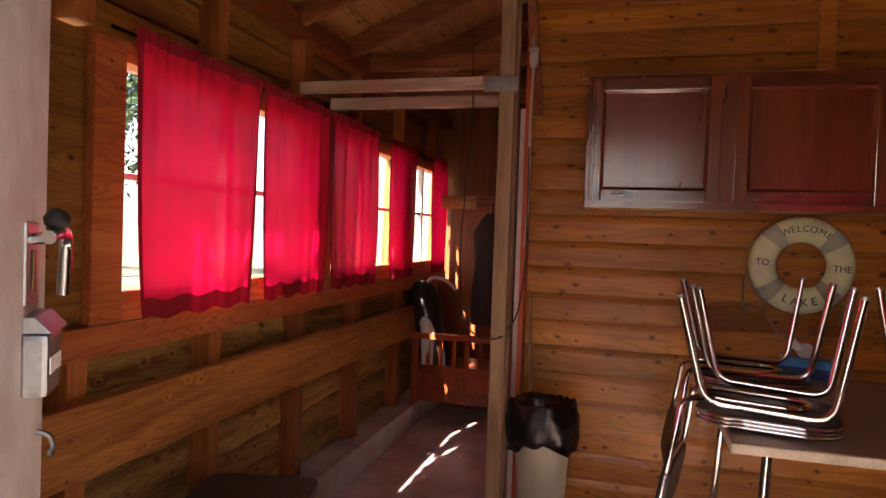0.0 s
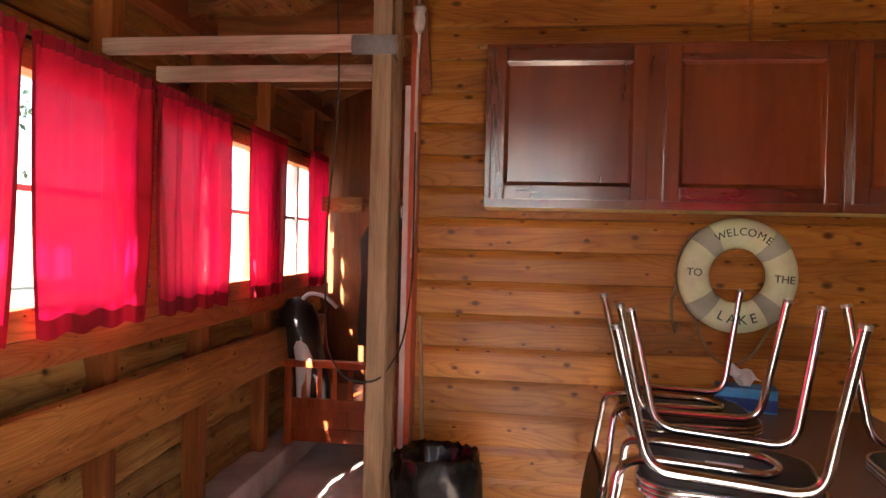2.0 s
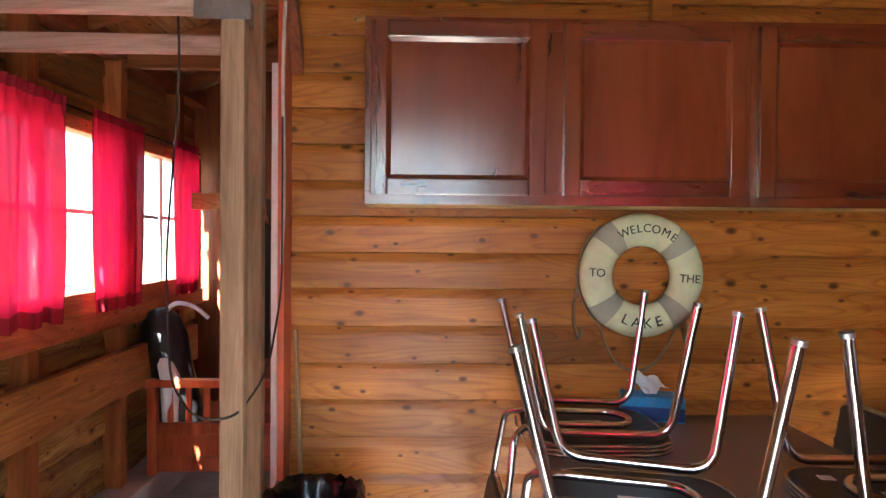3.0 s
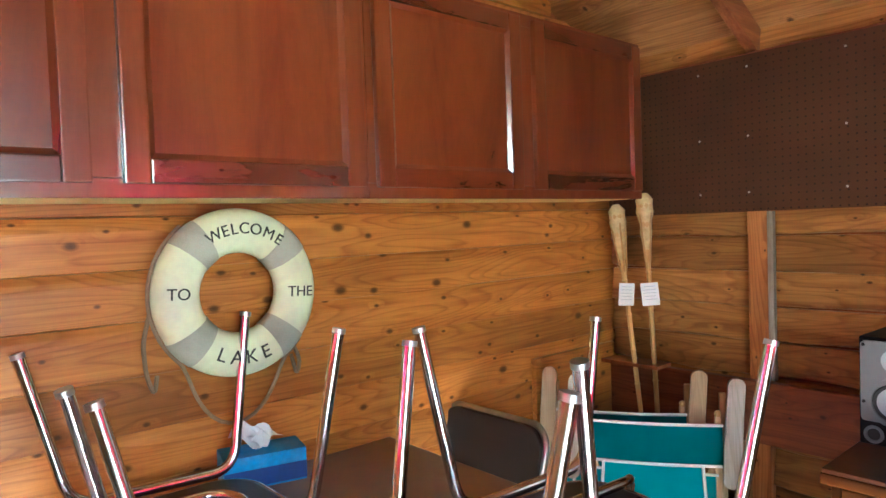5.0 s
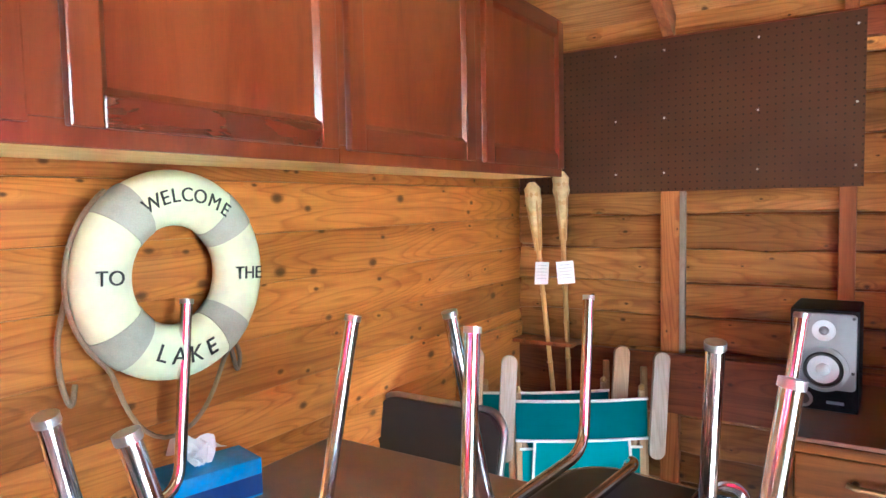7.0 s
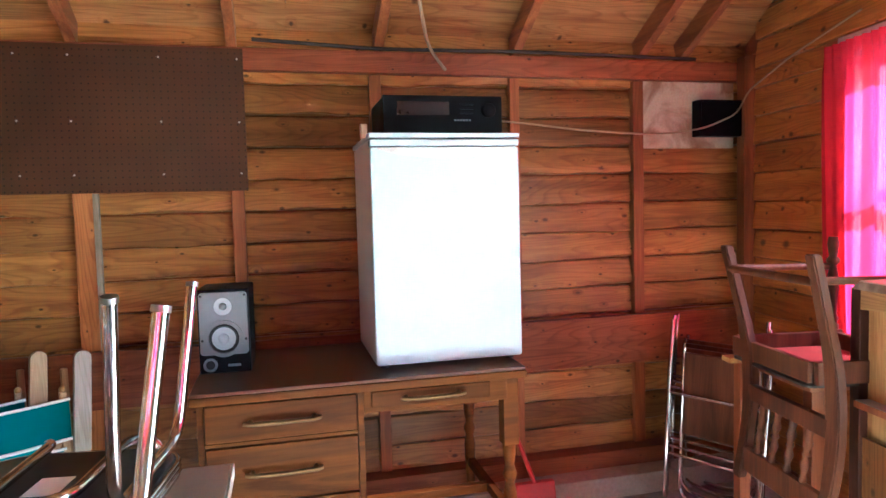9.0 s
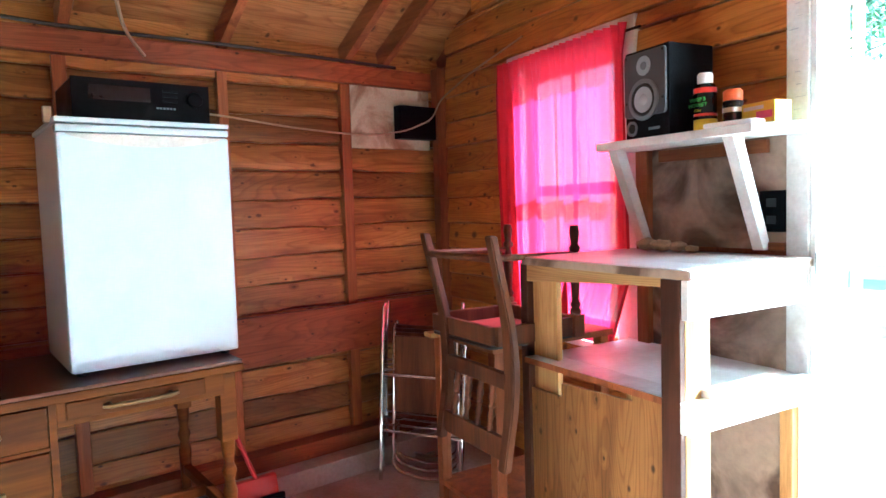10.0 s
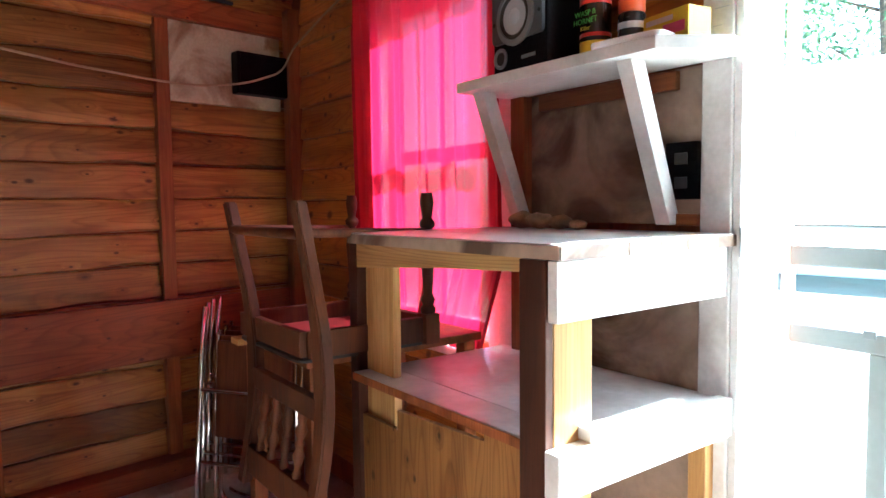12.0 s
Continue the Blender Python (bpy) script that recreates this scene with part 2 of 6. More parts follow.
lit_concrete = plain("lit_concrete", (0.68, 0.61, 0.57), 0.75, spots=0.14, scale=3.0, bump=0.25, fine=60, stain=(0.38, 0.29, 0.25))
chrome = plain("chrome", (0.68, 0.69, 0.70), 0.09, 1.0, spots=0.03, bump=0.0)
steel = plain("galvanised_steel", (0.50, 0.52, 0.53), 0.35, 1.0, spots=0.15)
brass = plain("tarnished_brass", (0.24, 0.16, 0.075), 0.4, 1.0, spots=0.2)
black_vinyl = plain("black_vinyl", (0.016, 0.014, 0.014), 0.42, spots=0.1, bump=0.15, fine=240)
black_plastic = plain("black_plastic", (0.005, 0.005, 0.006), 0.45, spots=0.1)
speaker_side = plain("black_ash_vinyl", (0.010, 0.010, 0.012), 0.4, spots=0.2, bump=0.2, fine=160)
gunmetal = plain("gunmetal_plastic", (0.075, 0.075, 0.08), 0.4, 0.2, spots=0.04)
desk_wood.node_tree.nodes["Principled BSDF"].inputs["Specular IOR Level"].default_value = 0.12
for m in (black_plastic, speaker_side):
    m.node_tree.nodes["Principled BSDF"].inputs["Specular IOR Level"].default_value = 0.05
black_bag = plain("black_bin_bag", (0.010, 0.010, 0.011), 0.20, spots=0.05, bump=0.4, fine=28)
silver_plastic = plain("silver_plastic", (0.19, 0.20, 0.21), 0.38, 0.3, spots=0.04)
cone_grey = plain("grey_cone", (0.40, 0.43, 0.46), 0.35, 0.2, spots=0.04)
rubber = plain("black_rubber", (0.012, 0.012, 0.012), 0.6)
fridge_white = plain("white_enamel", (0.50, 0.60, 0.64), 0.28, spots=0.004, scale=2.0, bump=0.06, fine=260, coat=0.3)
fridge_side = plain("grey_enamel_side", (0.52, 0.51, 0.51), 0.35, spots=0.01, bump=0.12, fine=260)
table_brown = plain("brown_laminate", (0.22, 0.15, 0.108), 0.38, spots=0.10, scale=14, bump=0.04, fine=200)
table_edge = plain("cream_table_edge", (0.50, 0.43, 0.33), 0.5, spots=0.2)
ring_cream = plain("cream_painted_foam", (0.65, 0.71, 0.43), 0.55, spots=0.06, stain=(0.56, 0.57, 0.40), scale=12, bump=0.12, fine=50)
canvas_grey = plain("grey_canvas", (0.42, 0.43, 0.33), 0.9, spots=0.15, bump=0.5, fine=420)
rope_tan = plain("tan_rope", (0.30, 0.21, 0.13), 0.9, spots=0.25, bump=0.8, fine=300)
rope_white = plain("white_cord", (0.62, 0.56, 0.48), 0.9, spots=0.25, bump=0.8, fine=300)
ink = plain("black_ink", (0.02, 0.02, 0.016), 0.6)
paper = plain("white_paper", (0.75, 0.75, 0.74), 0.8, spots=0.03)
teal = cloth("teal_canvas", (0.005, 0.20, 0.22), (0.0, 0.15, 0.17), 0.1)
white_cloth = plain("white_cloth", (0.72, 0.71, 0.68), 0.85, spots=0.08, bump=0.3, fine=300)
red_cloth = cloth("red_curtain", (0.62, 0.006, 0.030), (0.92, 0.010, 0.085), 0.22, sheer=0.008)
red_thick = cloth("red_lined_curtain", (0.60, 0.006, 0.030), (0.55, 0.008, 0.055), 0.105, sheer=0.028)
hem_cloth = cloth("red_curtain_hem", (0.30, 0.003, 0.015), (0.22, 0.002, 0.010), 0.15)
tissue_blue = plain("blue_printed_card", (0.02, 0.28, 0.62), 0.45, spots=0.2, stain=(0.06, 0.26, 0.55), scale=22)
red_paint = plain("red_gloss_paint", (0.50, 0.012, 0.010), 0.3, spots=0.05)
# Orange-red puts the red light on the corner board into its colour.
redlit_board = plain("redlit_corner_board", (0.50, 0.10, 0.03), 0.5, spots=0.12)
dark_coat = plain("dark_cloth", (0.03, 0.018, 0.012), 0.95, spots=0.2, bump=0.6, fine=120)
bag_white = plain("white_bag_fabric", (0.70, 0.70, 0.70), 0.6, spots=0.05)
green_plastic = plain("dark_green_plastic", (0.03, 0.05, 0.04), 0.35, spots=0.12)
bin_beige = plain("beige_plastic", (0.42, 0.39, 0.29), 0.45, spots=0.06)
rock = plain("tan_stone", (0.42, 0.31, 0.20), 0.85, spots=0.25, scale=20, bump=0.5)
patch_white = plain("worn_white_board", (0.47, 0.46, 0.33), 0.7, spots=0.15, stain=(0.24, 0.17, 0.10), scale=5, cut=(0.38, 0.52), swirl=0.8)
yellow_card = plain("yellow_card", (0.72, 0.52, 0.02), 0.45, spots=0.05)
can_black = plain("black_can_print", (0.02, 0.02, 0.02), 0.25)
can_green = plain("green_print", (0.10, 0.45, 0.06), 0.3)
can_yellow = plain("yellow_print", (0.80, 0.62, 0.03), 0.3)
can_red = plain("red_print", (0.70, 0.03, 0.02), 0.3)
can_orange = plain("orange_cap", (0.85, 0.14, 0.03), 0.4)
box_pink = plain("pink_print", (0.75, 0.10, 0.22), 0.4)
plate_white = plain("white_foam", (0.80, 0.80, 0.80), 0.5, spots=0.02)
wire_black = plain("black_cable", (0.02, 0.016, 0.014), 0.5)
wire_tan = plain("tan_cable", (0.36, 0.26, 0.16), 0.55)
house_white = plain("white_siding", (0.86, 0.86, 0.84), 0.6, spots=0.03)
# White enamel darkened to the grey of its backlit side.
storm_backlit = plain("storm_door_backlit_enamel", (0.19, 0.23, 0.235), 0.45, spots=0.05)
deck_grey = wood("porch_deck", (0.28, 0.27, 0.25), (0.40, 0.38, 0.36), "X", 0.75)
grass_m = plain("dry_grass", (0.20, 0.20, 0.12), 0.95, spots=0.3, scale=1.5, bump=0.8, fine=30, stain=(0.17, 0.14, 0.075))
bark = plain("bark", (0.12, 0.085, 0.06), 0.9, spots=0.3, bump=0.8, fine=20)
leaf_m = cloth("leaves", (0.05, 0.09, 0.055), (0.08, 0.14, 0.06), 0.35)
clear_wrap = plain("crumpled_clear_wrap", (0.62, 0.46, 0.22), 0.15, spots=0.15, scale=40, bump=0.6, fine=60)

glass, gn, gl, gb = nodes_of("window_glass")
gb.inputs["Base Color"].default_value = (0.95, 0.97, 0.96, 1)
gb.inputs["Roughness"].default_value, gb.inputs["Transmission Weight"].default_value, gb.inputs["IOR"].default_value = 0.0, 1.0, 1.02

# perforated hardboard: a square grid of small holes
peg_m, pn, pl, pb = nodes_of("pegboard_hardboard")
ptc, pmap, pvor = pn.new("ShaderNodeTexCoord"), pn.new("ShaderNodeMapping"), pn.new("ShaderNodeTexVoronoi")
pmap.inputs["Location"].default_value = (0.0, 0.2, 0.1)
pmap.inputs["Scale"].default_value = (0.0, 39.4, 39.4)
pvor.voronoi_dimensions, pvor.inputs["Randomness"].default_value, pvor.inputs["Scale"].default_value = "3D", 0.0, 1.0
pl.new(ptc.outputs["Object"], pmap.inputs[0])
pl.new(pmap.outputs[0], pvor.inputs["Vector"])
pn1 = pn.new("ShaderNodeTexNoise")
pn1.inputs["Scale"].default_value, pn1.inputs["Detail"].default_value = 4, 6
pr1 = ramp(pn, [(0.3, (0.050, 0.0185, 0.006)), (0.7, (0.074, 0.028, 0.009))])
pl.new(ptc.outputs["Object"], pn1.inputs["Vector"])
pl.new(pn1.outputs["Fac"], pr1.inputs[0])
pr2 = ramp(pn, [(0.11, (1, 1, 1)), (0.15, (0, 0, 0))])
pl.new(pvor.outputs["Distance"], pr2.inputs[0])
pl.new(mix(pn, pl, "MIX", pr2.outputs[0], pr1.outputs[0], (0.016, 0.006, 0.003)), pb.inputs["Base Color"])
pb.inputs["Roughness"].default_value = 0.75
pb.inputs["Specular IOR Level"].default_value = 0.25


# ------------------------------------------------------------------ mesh helpers
def box(lo, hi, bev=0.0):
    bm = bmesh.new()
    lo, hi = Vector(lo), Vector(hi)
    bmesh.ops.create_cube(bm, size=1.0, matrix=Matrix.Translation((lo + hi) / 2) @ Matrix.Diagonal((*(hi - lo), 1)))
    if bev:
        bmesh.ops.bevel(bm, geom=bm.edges[:], offset=min(bev, min(hi - lo) * 0.45), segments=2, profile=0.6, affect="EDGES")
    return bm


def joined(*bms):
    out = bmesh.new()
    for b in bms:
        me = bpy.data.meshes.new("t")
        b.to_mesh(me)
        out.from_mesh(me)
        bpy.data.meshes.remove(me)
        b.free()
    return out


def moved(bm, m):
    bmesh.ops.transform(bm, matrix=m, verts=bm.verts[:])
    return bm


def rounded_path(pts, r, steps=6):
    pts = [Vector(p) for p in pts]
    out = [pts[0]]
    for a, b, c in zip(pts, pts[1:], pts[2:]):
        u, v = (a - b), (c - b)
        k = min(r, u.length * 0.48, v.length * 0.48)
        p, q = b + u.normalized() * k, b + v.normalized() * k
        for i in range(steps + 1):
            t = i / steps
            out.append(p.lerp(b, t).lerp(b.lerp(q, t), t))
    out.append(pts[-1])
    return out


def smooth(bm):
    for f in bm.faces:
        f.smooth = True
    return bm


def tube(pts, r, seg=10, bend=0.0, radii=None, closed=False):
    if bend:
        pts = rounded_path(pts, bend)
    pts = [Vector(p) for p in pts]
    bm = bmesh.new()
    rings, up = [], None
    count = len(pts)
    for i, p in enumerate(pts):
        if closed:
            d = pts[(i + 1) % count] - pts[i - 1]
        else:
            d = pts[min(i + 1, count - 1)] - pts[max(i - 1, 0)]
        d.normalize()
        if up is None:
            up = d.orthogonal().normalized()
        up = (up - d * up.dot(d)).normalized()
        side = d.cross(up)
        rr = radii[i] if radii else r
        rings.append([bm.verts.new(p + (up * math.cos(a) + side * math.sin(a)) * rr) for a in (2 * math.pi * k / seg for k in range(seg))])
    pairs = list(zip(rings, rings[1:]))
    if closed:
        pairs.append((rings[-1], rings[0]))
    for a, b in pairs:
        for k in range(seg):
            bm.faces.new((a[k], a[(k + 1) % seg], b[(k + 1) % seg], b[k]))
    if not closed:
        bm.faces.new(rings[0][::-1])
        bm.faces.new(rings[-1])
    bmesh.ops.recalc_face_normals(bm, faces=bm.faces[:])
    return smooth(bm)


def lathe(profile, m=Matrix(), seg=20):
    """Turns (radius, height) pairs about z."""
    bm = bmesh.new()
    rings = [[bm.verts.new((max(r, 1e-4) * math.cos(2 * math.pi * k / seg), max(r, 1e-4) * math.sin(2 * math.pi * k / seg), h)) for k in range(seg)] for r, h in profile]
    for a, b in zip(rings, rings[1:]):
        for k in range(seg):
            bm.faces.new((a[k], a[(k + 1) % seg], b[(k + 1) % seg], b[k]))
    bm.faces.new(rings[0][::-1])
    bm.faces.new(rings[-1])
    bmesh.ops.recalc_face_normals(bm, faces=bm.faces[:])
    return moved(smooth(bm), m)


def prism(poly, lo, hi, axis="z", bev=0.0):
    """A flat outline of pairs, drawn out from lo to hi along the axis."""
    bm = bmesh.new()
    put = {"z": lambda a, b, h: (a, b, h), "y": lambda a, b, h: (a, h, b), "x": lambda a, b, h: (h, a, b)}[axis]
    low = [bm.verts.new(put(a, b, lo)) for a, b in poly]
    top = [bm.verts.new(put(a, b, hi)) for a, b in poly]
    bm.faces.new(low)
    bm.faces.new(top)
    for k in range(len(poly)):
        bm.faces.new((low[k], low[(k + 1) % len(poly)], top[(k + 1) % len(poly)], top[k]))
    bmesh.ops.recalc_face_normals(bm, faces=bm.faces[:])
    if bev:
        bmesh.ops.bevel(bm, geom=bm.edges[:], offset=bev, segments=2, profile=0.6, affect="EDGES")
    return bm


def rounded_rect(w, d, r, cx=0.0, cy=0.0, steps=6):
    out = []
    for sx, sy, a0 in ((1, 1, 0), (-1, 1, 90), (-1, -1, 180), (1, -1, 270)):
        for i in range(steps + 1):
            a = radians(a0 + 90 * i / steps)
            out.append((cx + sx * (w / 2 - r) + r * math.cos(a), cy + sy * (d / 2 - r) + r * math.sin(a)))
    return out


def mesh_of(name, bm, material):
    for e in bm.edges:
        if len(e.link_faces) == 2 and e.link_faces[0].smooth and e.calc_face_angle() > 0.85:
            e.smooth = False
    me = bpy.data.meshes.new(name)
    bm.to_mesh(me)
    bm.free()
    me.materials.append(material)
    return me


def part(name, bm, material, parent, label=""):
    ob = new(name, mesh_of(name, bm, material))
    ob.parent = parent
    return tagged(ob, label)


def thing(name, label, category, at=None, group=""):
    ob = new(name)
    ob.empty_display_size = 0.1
    ob.matrix_basis = at if at else Matrix()
    return tagged(ob, label, category, group)


def solo(name, bm, material, label, category, group="", kind=""):
    return tagged(new(name, mesh_of(name, bm, material)), label, category, group, kind)


def setting(name, label, category):
    return tagged(new(name), label, category, "", "structure")


def piece(name, bm, material, label, category):
    return solo(name, bm, material, label, category, "", "structure")


def letters(text, size, depth=0.0012):
    """The outline of a text as a bmesh in the xy plane, centred."""
    cu = bpy.data.curves.new("t", "FONT")
    cu.body, cu.size, cu.extrude, cu.align_x, cu.align_y = text, size, depth, "CENTER", "CENTER"
    ob = new("t", cu)
    bpy.context.view_layer.update()
    me = bpy.data.meshes.new_from_object(ob.evaluated_get(bpy.context.evaluated_depsgraph_get()))
    bm = bmesh.new()
    bm.from_mesh(me)
    bpy.data.objects.remove(ob)
    bpy.data.curves.remove(cu)
    bpy.data.meshes.remove(me)
    return bm


rng = random.Random(7)

# ------------------------------------------------------------------ plan
X_W, X_E, Y_N = -1.31, 2.73, 2.70      # inner faces of the boards
STUD_E, STUD_W = 2.685, -1.22
RIDGE, RIDGE_Z = 0.70, 3.13
SOUTH = Matrix.Translation((0.65, -0.60, 0)) @ pose(0, 0, 0, 0, 0, -8.3)   # u along the door wall, v into the room


def roof_z(x):
    return 2.09 + (2.68 - x) * (RIDGE_Z - 2.09) / (2.68 - RIDGE) if x > RIDGE else 2.33 + (x + 1.25) * (RIDGE_Z - 2.33) / (RIDGE + 1.25)


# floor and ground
# Floor split in two slabs whose tones stand in for shade and light.
floor = piece("floor", box((-0.27, -1.1, -0.12), (2.95, 4.9, 0.0)), concrete, "stained concrete floor slab, toned darker for the shade", "floor")
floor_west = piece("floor_west", box((-1.5, -1.1, -0.12), (-0.2705, 4.9, -0.001)), lit_concrete, "bare concrete floor slab under the windows, lightened for their light", "floor")
ground = piece("ground", box((-300, -300, -0.5), (300, 300, -0.22)), grass_m, "dry patchy grass round the cabin", "ground")

# roof: boards along the ridge, in one mesh
sheath = []
for side in (0, 1):
    xs = np.arange(RIDGE, 3.05, 0.128) if side == 0 else np.arange(RIDGE, -1.45, -0.128)
    for k, (a, b) in enumerate(zip(xs, xs[1:])):
        g = 0.003 if side == 0 else -0.003
        lift = rng.uniform(0, 0.004)
        za, zb = roof_z(a) + lift, roof_z(b) + lift
        for y0, y1 in ((-1.35, 1.1 + rng.uniform(-1, 1)), (None, 4.95)):
            if y0 is None:
                y0 = last + 0.003
            last = y1
            bm = bmesh.new()
            v = [bm.verts.new(p) for p in ((a + g, y0, za), (b - g, y0, zb), (b - g, y1, zb), (a + g, y1, za), (a + g, y0, za + 0.02), (b - g, y0, zb + 0.02), (b - g, y1, zb + 0.02), (a + g, y1, za + 0.02))]
            for f in ((0, 1, 2, 3), (4, 5, 6, 7), (0, 1, 5, 4), (1, 2, 6, 5), (2, 3, 7, 6), (3, 0, 4, 7)):
                bm.faces.new([v[q] for q in f])
            bmesh.ops.recalc_face_normals(bm, faces=bm.faces[:])
            sheath.append(bm)
ceiling = piece("ceiling", joined(*sheath), roof_pine, "sloping roof of bare knotty pine boards", "ceiling")
cap = bmesh.new()
for pts in (((RIDGE, RIDGE_Z + 0.04), (3.08, roof_z(3.08) + 0.04), (3.08, roof_z(3.08) + 0.06), (RIDGE, RIDGE_Z + 0.06)), ((RIDGE, RIDGE_Z + 0.04), (-1.478, roof_z(-1.478) + 0.04), (-1.478, roof_z(-1.478) + 0.06), (RIDGE, RIDGE_Z + 0.06))):
    cap = joined(cap, prism([(x, z) for x, z in pts], -1.4, 5.0, "y"))
roof = piece("roof", cap, rubber, "dark felt roof covering over the boards", "roof")


def rafter(y, side, bottom=0.10):
    x0, x1 = (RIDGE, 2.98) if side > 0 else (RIDGE, -1.47)
    poly = [(x0, roof_z(x0) - 0.001), (x1, roof_z(x1) - 0.001), (x1, roof_z(x1) - bottom), (x0, roof_z(x0) - bottom)]
    return piece("rafter", prism(poly, y - 0.02, y + 0.02, "y", 0.002), beam_x, "stained wooden rafter under the roof boards", "rafter")


for y in (2.06, 1.48, 0.89, 0.28, -0.33, -0.55):
    rafter(y, 1)
for y in (4.4, 3.8, 3.2, 2.6, 2.06, 1.48, 0.89, 0.28, -0.33):
    rafter(y, -1)
piece("ridge_beam", box((RIDGE - 0.02, -0.8, RIDGE_Z - 0.16), (RIDGE + 0.02, 4.8, RIDGE_Z - 0.02), 0.003), beam_y, "stained wooden ridge beam", "beam")
for y, z in ((2.85, 2.235), (3.55, 2.175)):
    piece("tie_beam", box((-1.24, y, z), (-0.12, y + 0.04, z + 0.10), 0.003), beam_x, "stained wooden tie beam across the alcove", "beam")


# board walls
def board(parent, bm, material):
    part("board", bm, material, parent)


def run_of_boards(parent, axis, at, out, z0, z1, lo, hi, material, pitch=0.131, lap=0.012, first=None, ends=None, wave=0.0, gap=0.0035, cove=False):
    """Horizontal boards whose lower edge stands proud; axis x or y is the way they run, out the side that is seen."""
    z = z0
    while z < z1 - 0.01:
        h = min(pitch + rng.uniform(-0.004, 0.004), z1 - z)
        a, b = (lo, hi) if ends is None else ends(z + h / 2)
        jut, jut2 = lap * rng.uniform(0.8, 1.2), rng.uniform(0, 0.003)
        p1, p2, p3 = (rng.uniform(0, 6.28) for _ in range(3))
        steps = max(1, int((b - a) / 0.06)) if wave else 1
        bm = bmesh.new()
        rows = []
        for k in range(steps + 1):
            d = a + (b - a) * k / steps
            w = wave * (0.5 * math.sin(3.1 * d + p1) + 0.35 * math.sin(9.7 * d + p2) + 0.3 * math.sin(23.0 * d + p3))
            poly = [(0, z + gap + w), (jut * 0.75, z + gap + w), (jut, z + gap + 0.0045 + w), (jut * 0.9 + w * 0.4, z + h * 0.35), (jut2 + 0.001, z + h - 0.006), (jut2 - 0.002, z + h - 0.001), (-0.02, z + h - 0.001), (-0.02, z + gap)]
            if cove:
                poly = [(0, z + gap + w), (jut - 0.002, z + gap + w), (jut, z + gap + 0.003 + w), (jut, z + h - 0.034 + w), (jut - 0.003, z + h - 0.020 + w), (jut - 0.010, z + h - 0.001), (-0.02, z + h - 0.001), (-0.02, z + gap)]
            rows.append([bm.verts.new((d, at + out * p, q) if axis == "x" else (at + out * p, d, q)) for p, q in poly])
        for r0, r1 in zip(rows, rows[1:]):
            for k in range(8):
                bm.faces.new((r0[k], r0[(k + 1) % 8], r1[(k + 1) % 8], r1[k]))
        bm.faces.new(rows[0])
        bm.faces.new(rows[-1])
        bmesh.ops.recalc_face_normals(bm, faces=bm.faces[:])
        board(parent, bm, material)
        z += h


def gable_ends(z):
    lo, hi = -0.25, X_E
    if z > 2.0:
        hi = min(hi, RIDGE + (RIDGE_Z - z) / ((RIDGE_Z - 2.09) / (2.68 - RIDGE)) + 0.03)
        lo = max(lo, RIDGE - (RIDGE_Z - z) / ((RIDGE_Z - 2.33) / (RIDGE + 1.25)) - 0.03)
    return lo, hi


wall_north = setting("wall_north", "varnished knotty pine board wall with cabinets", "wall")
part("backing", prism([(-0.25, 0), (X_E + 0.1, 0), (X_E + 0.1, roof_z(X_E + 0.1) + 0.03), (RIDGE, RIDGE_Z + 0.03), (-0.25, roof_z(-0.25) + 0.03)], Y_N + 0.021, Y_N + 0.08, "y"), stud_z, wall_north)
run_of_boards(wall_north, "x", Y_N, -1, 0.0, 3.0, -0.25, X_E, pine_x, 0.1305, 0.0065, ends=gable_ends, wave=0.0015, gap=0.0008, cove=True)
wall_east = setting("wall_east", "lapped pine board wall between stained studs", "wall")
part("backing", box((X_E + 0.021, -1.0, 0), (X_E + 0.09, 2.72, 2.06)), stud_z, wall_east)
run_of_boards(wall_east, "y", X_E, -1, 0.15, 2.08, -1.05, 2.69, pine_y, 0.131, 0.019, wave=0.011, gap=0.006)
for y0, y1 in ((2.015, 2.085), (1.455, 1.505), (0.885, 0.935), (0.268, 0.313), (-0.344, -0.291)):
    part("stud", box((STUD_E, y0, 0.18), (X_E - 0.001, y1, 1.885), 0.004), rail_z if y0 > 2.0 else stud_pale, wall_east, "stained wooden wall stud")
part("pale_strip", box((2.6845, 1.995, 0.80), (X_E - 0.02, 2.0145, 1.41), 0.002), silver_wood, wall_east, "pale weathered strip beside a stud")
part("top_plate", box((2.672, -0.88, 1.89), (X_E - 0.001, 2.68, 1.98), 0.004), beam_y, wall_east, "reddish stained top plate")
part("ledger", box((2.650, -0.86, 0.575), (2.683, 2.685, 0.80), 0.004), beam_y, wall_east, "wide red-brown stained ledger board")
part("sill_plate", box((2.62, -0.86, 0.10), (X_E - 0.001, 2.68, 0.178), 0.004), beam_y, wall_east, "wooden sill plate")
piece("foundation_east", box((2.52, -0.90, 0.001), (2.80, 2.695, 0.099), 0.006), concrete, "concrete foundation kerb along the wall", "kerb")

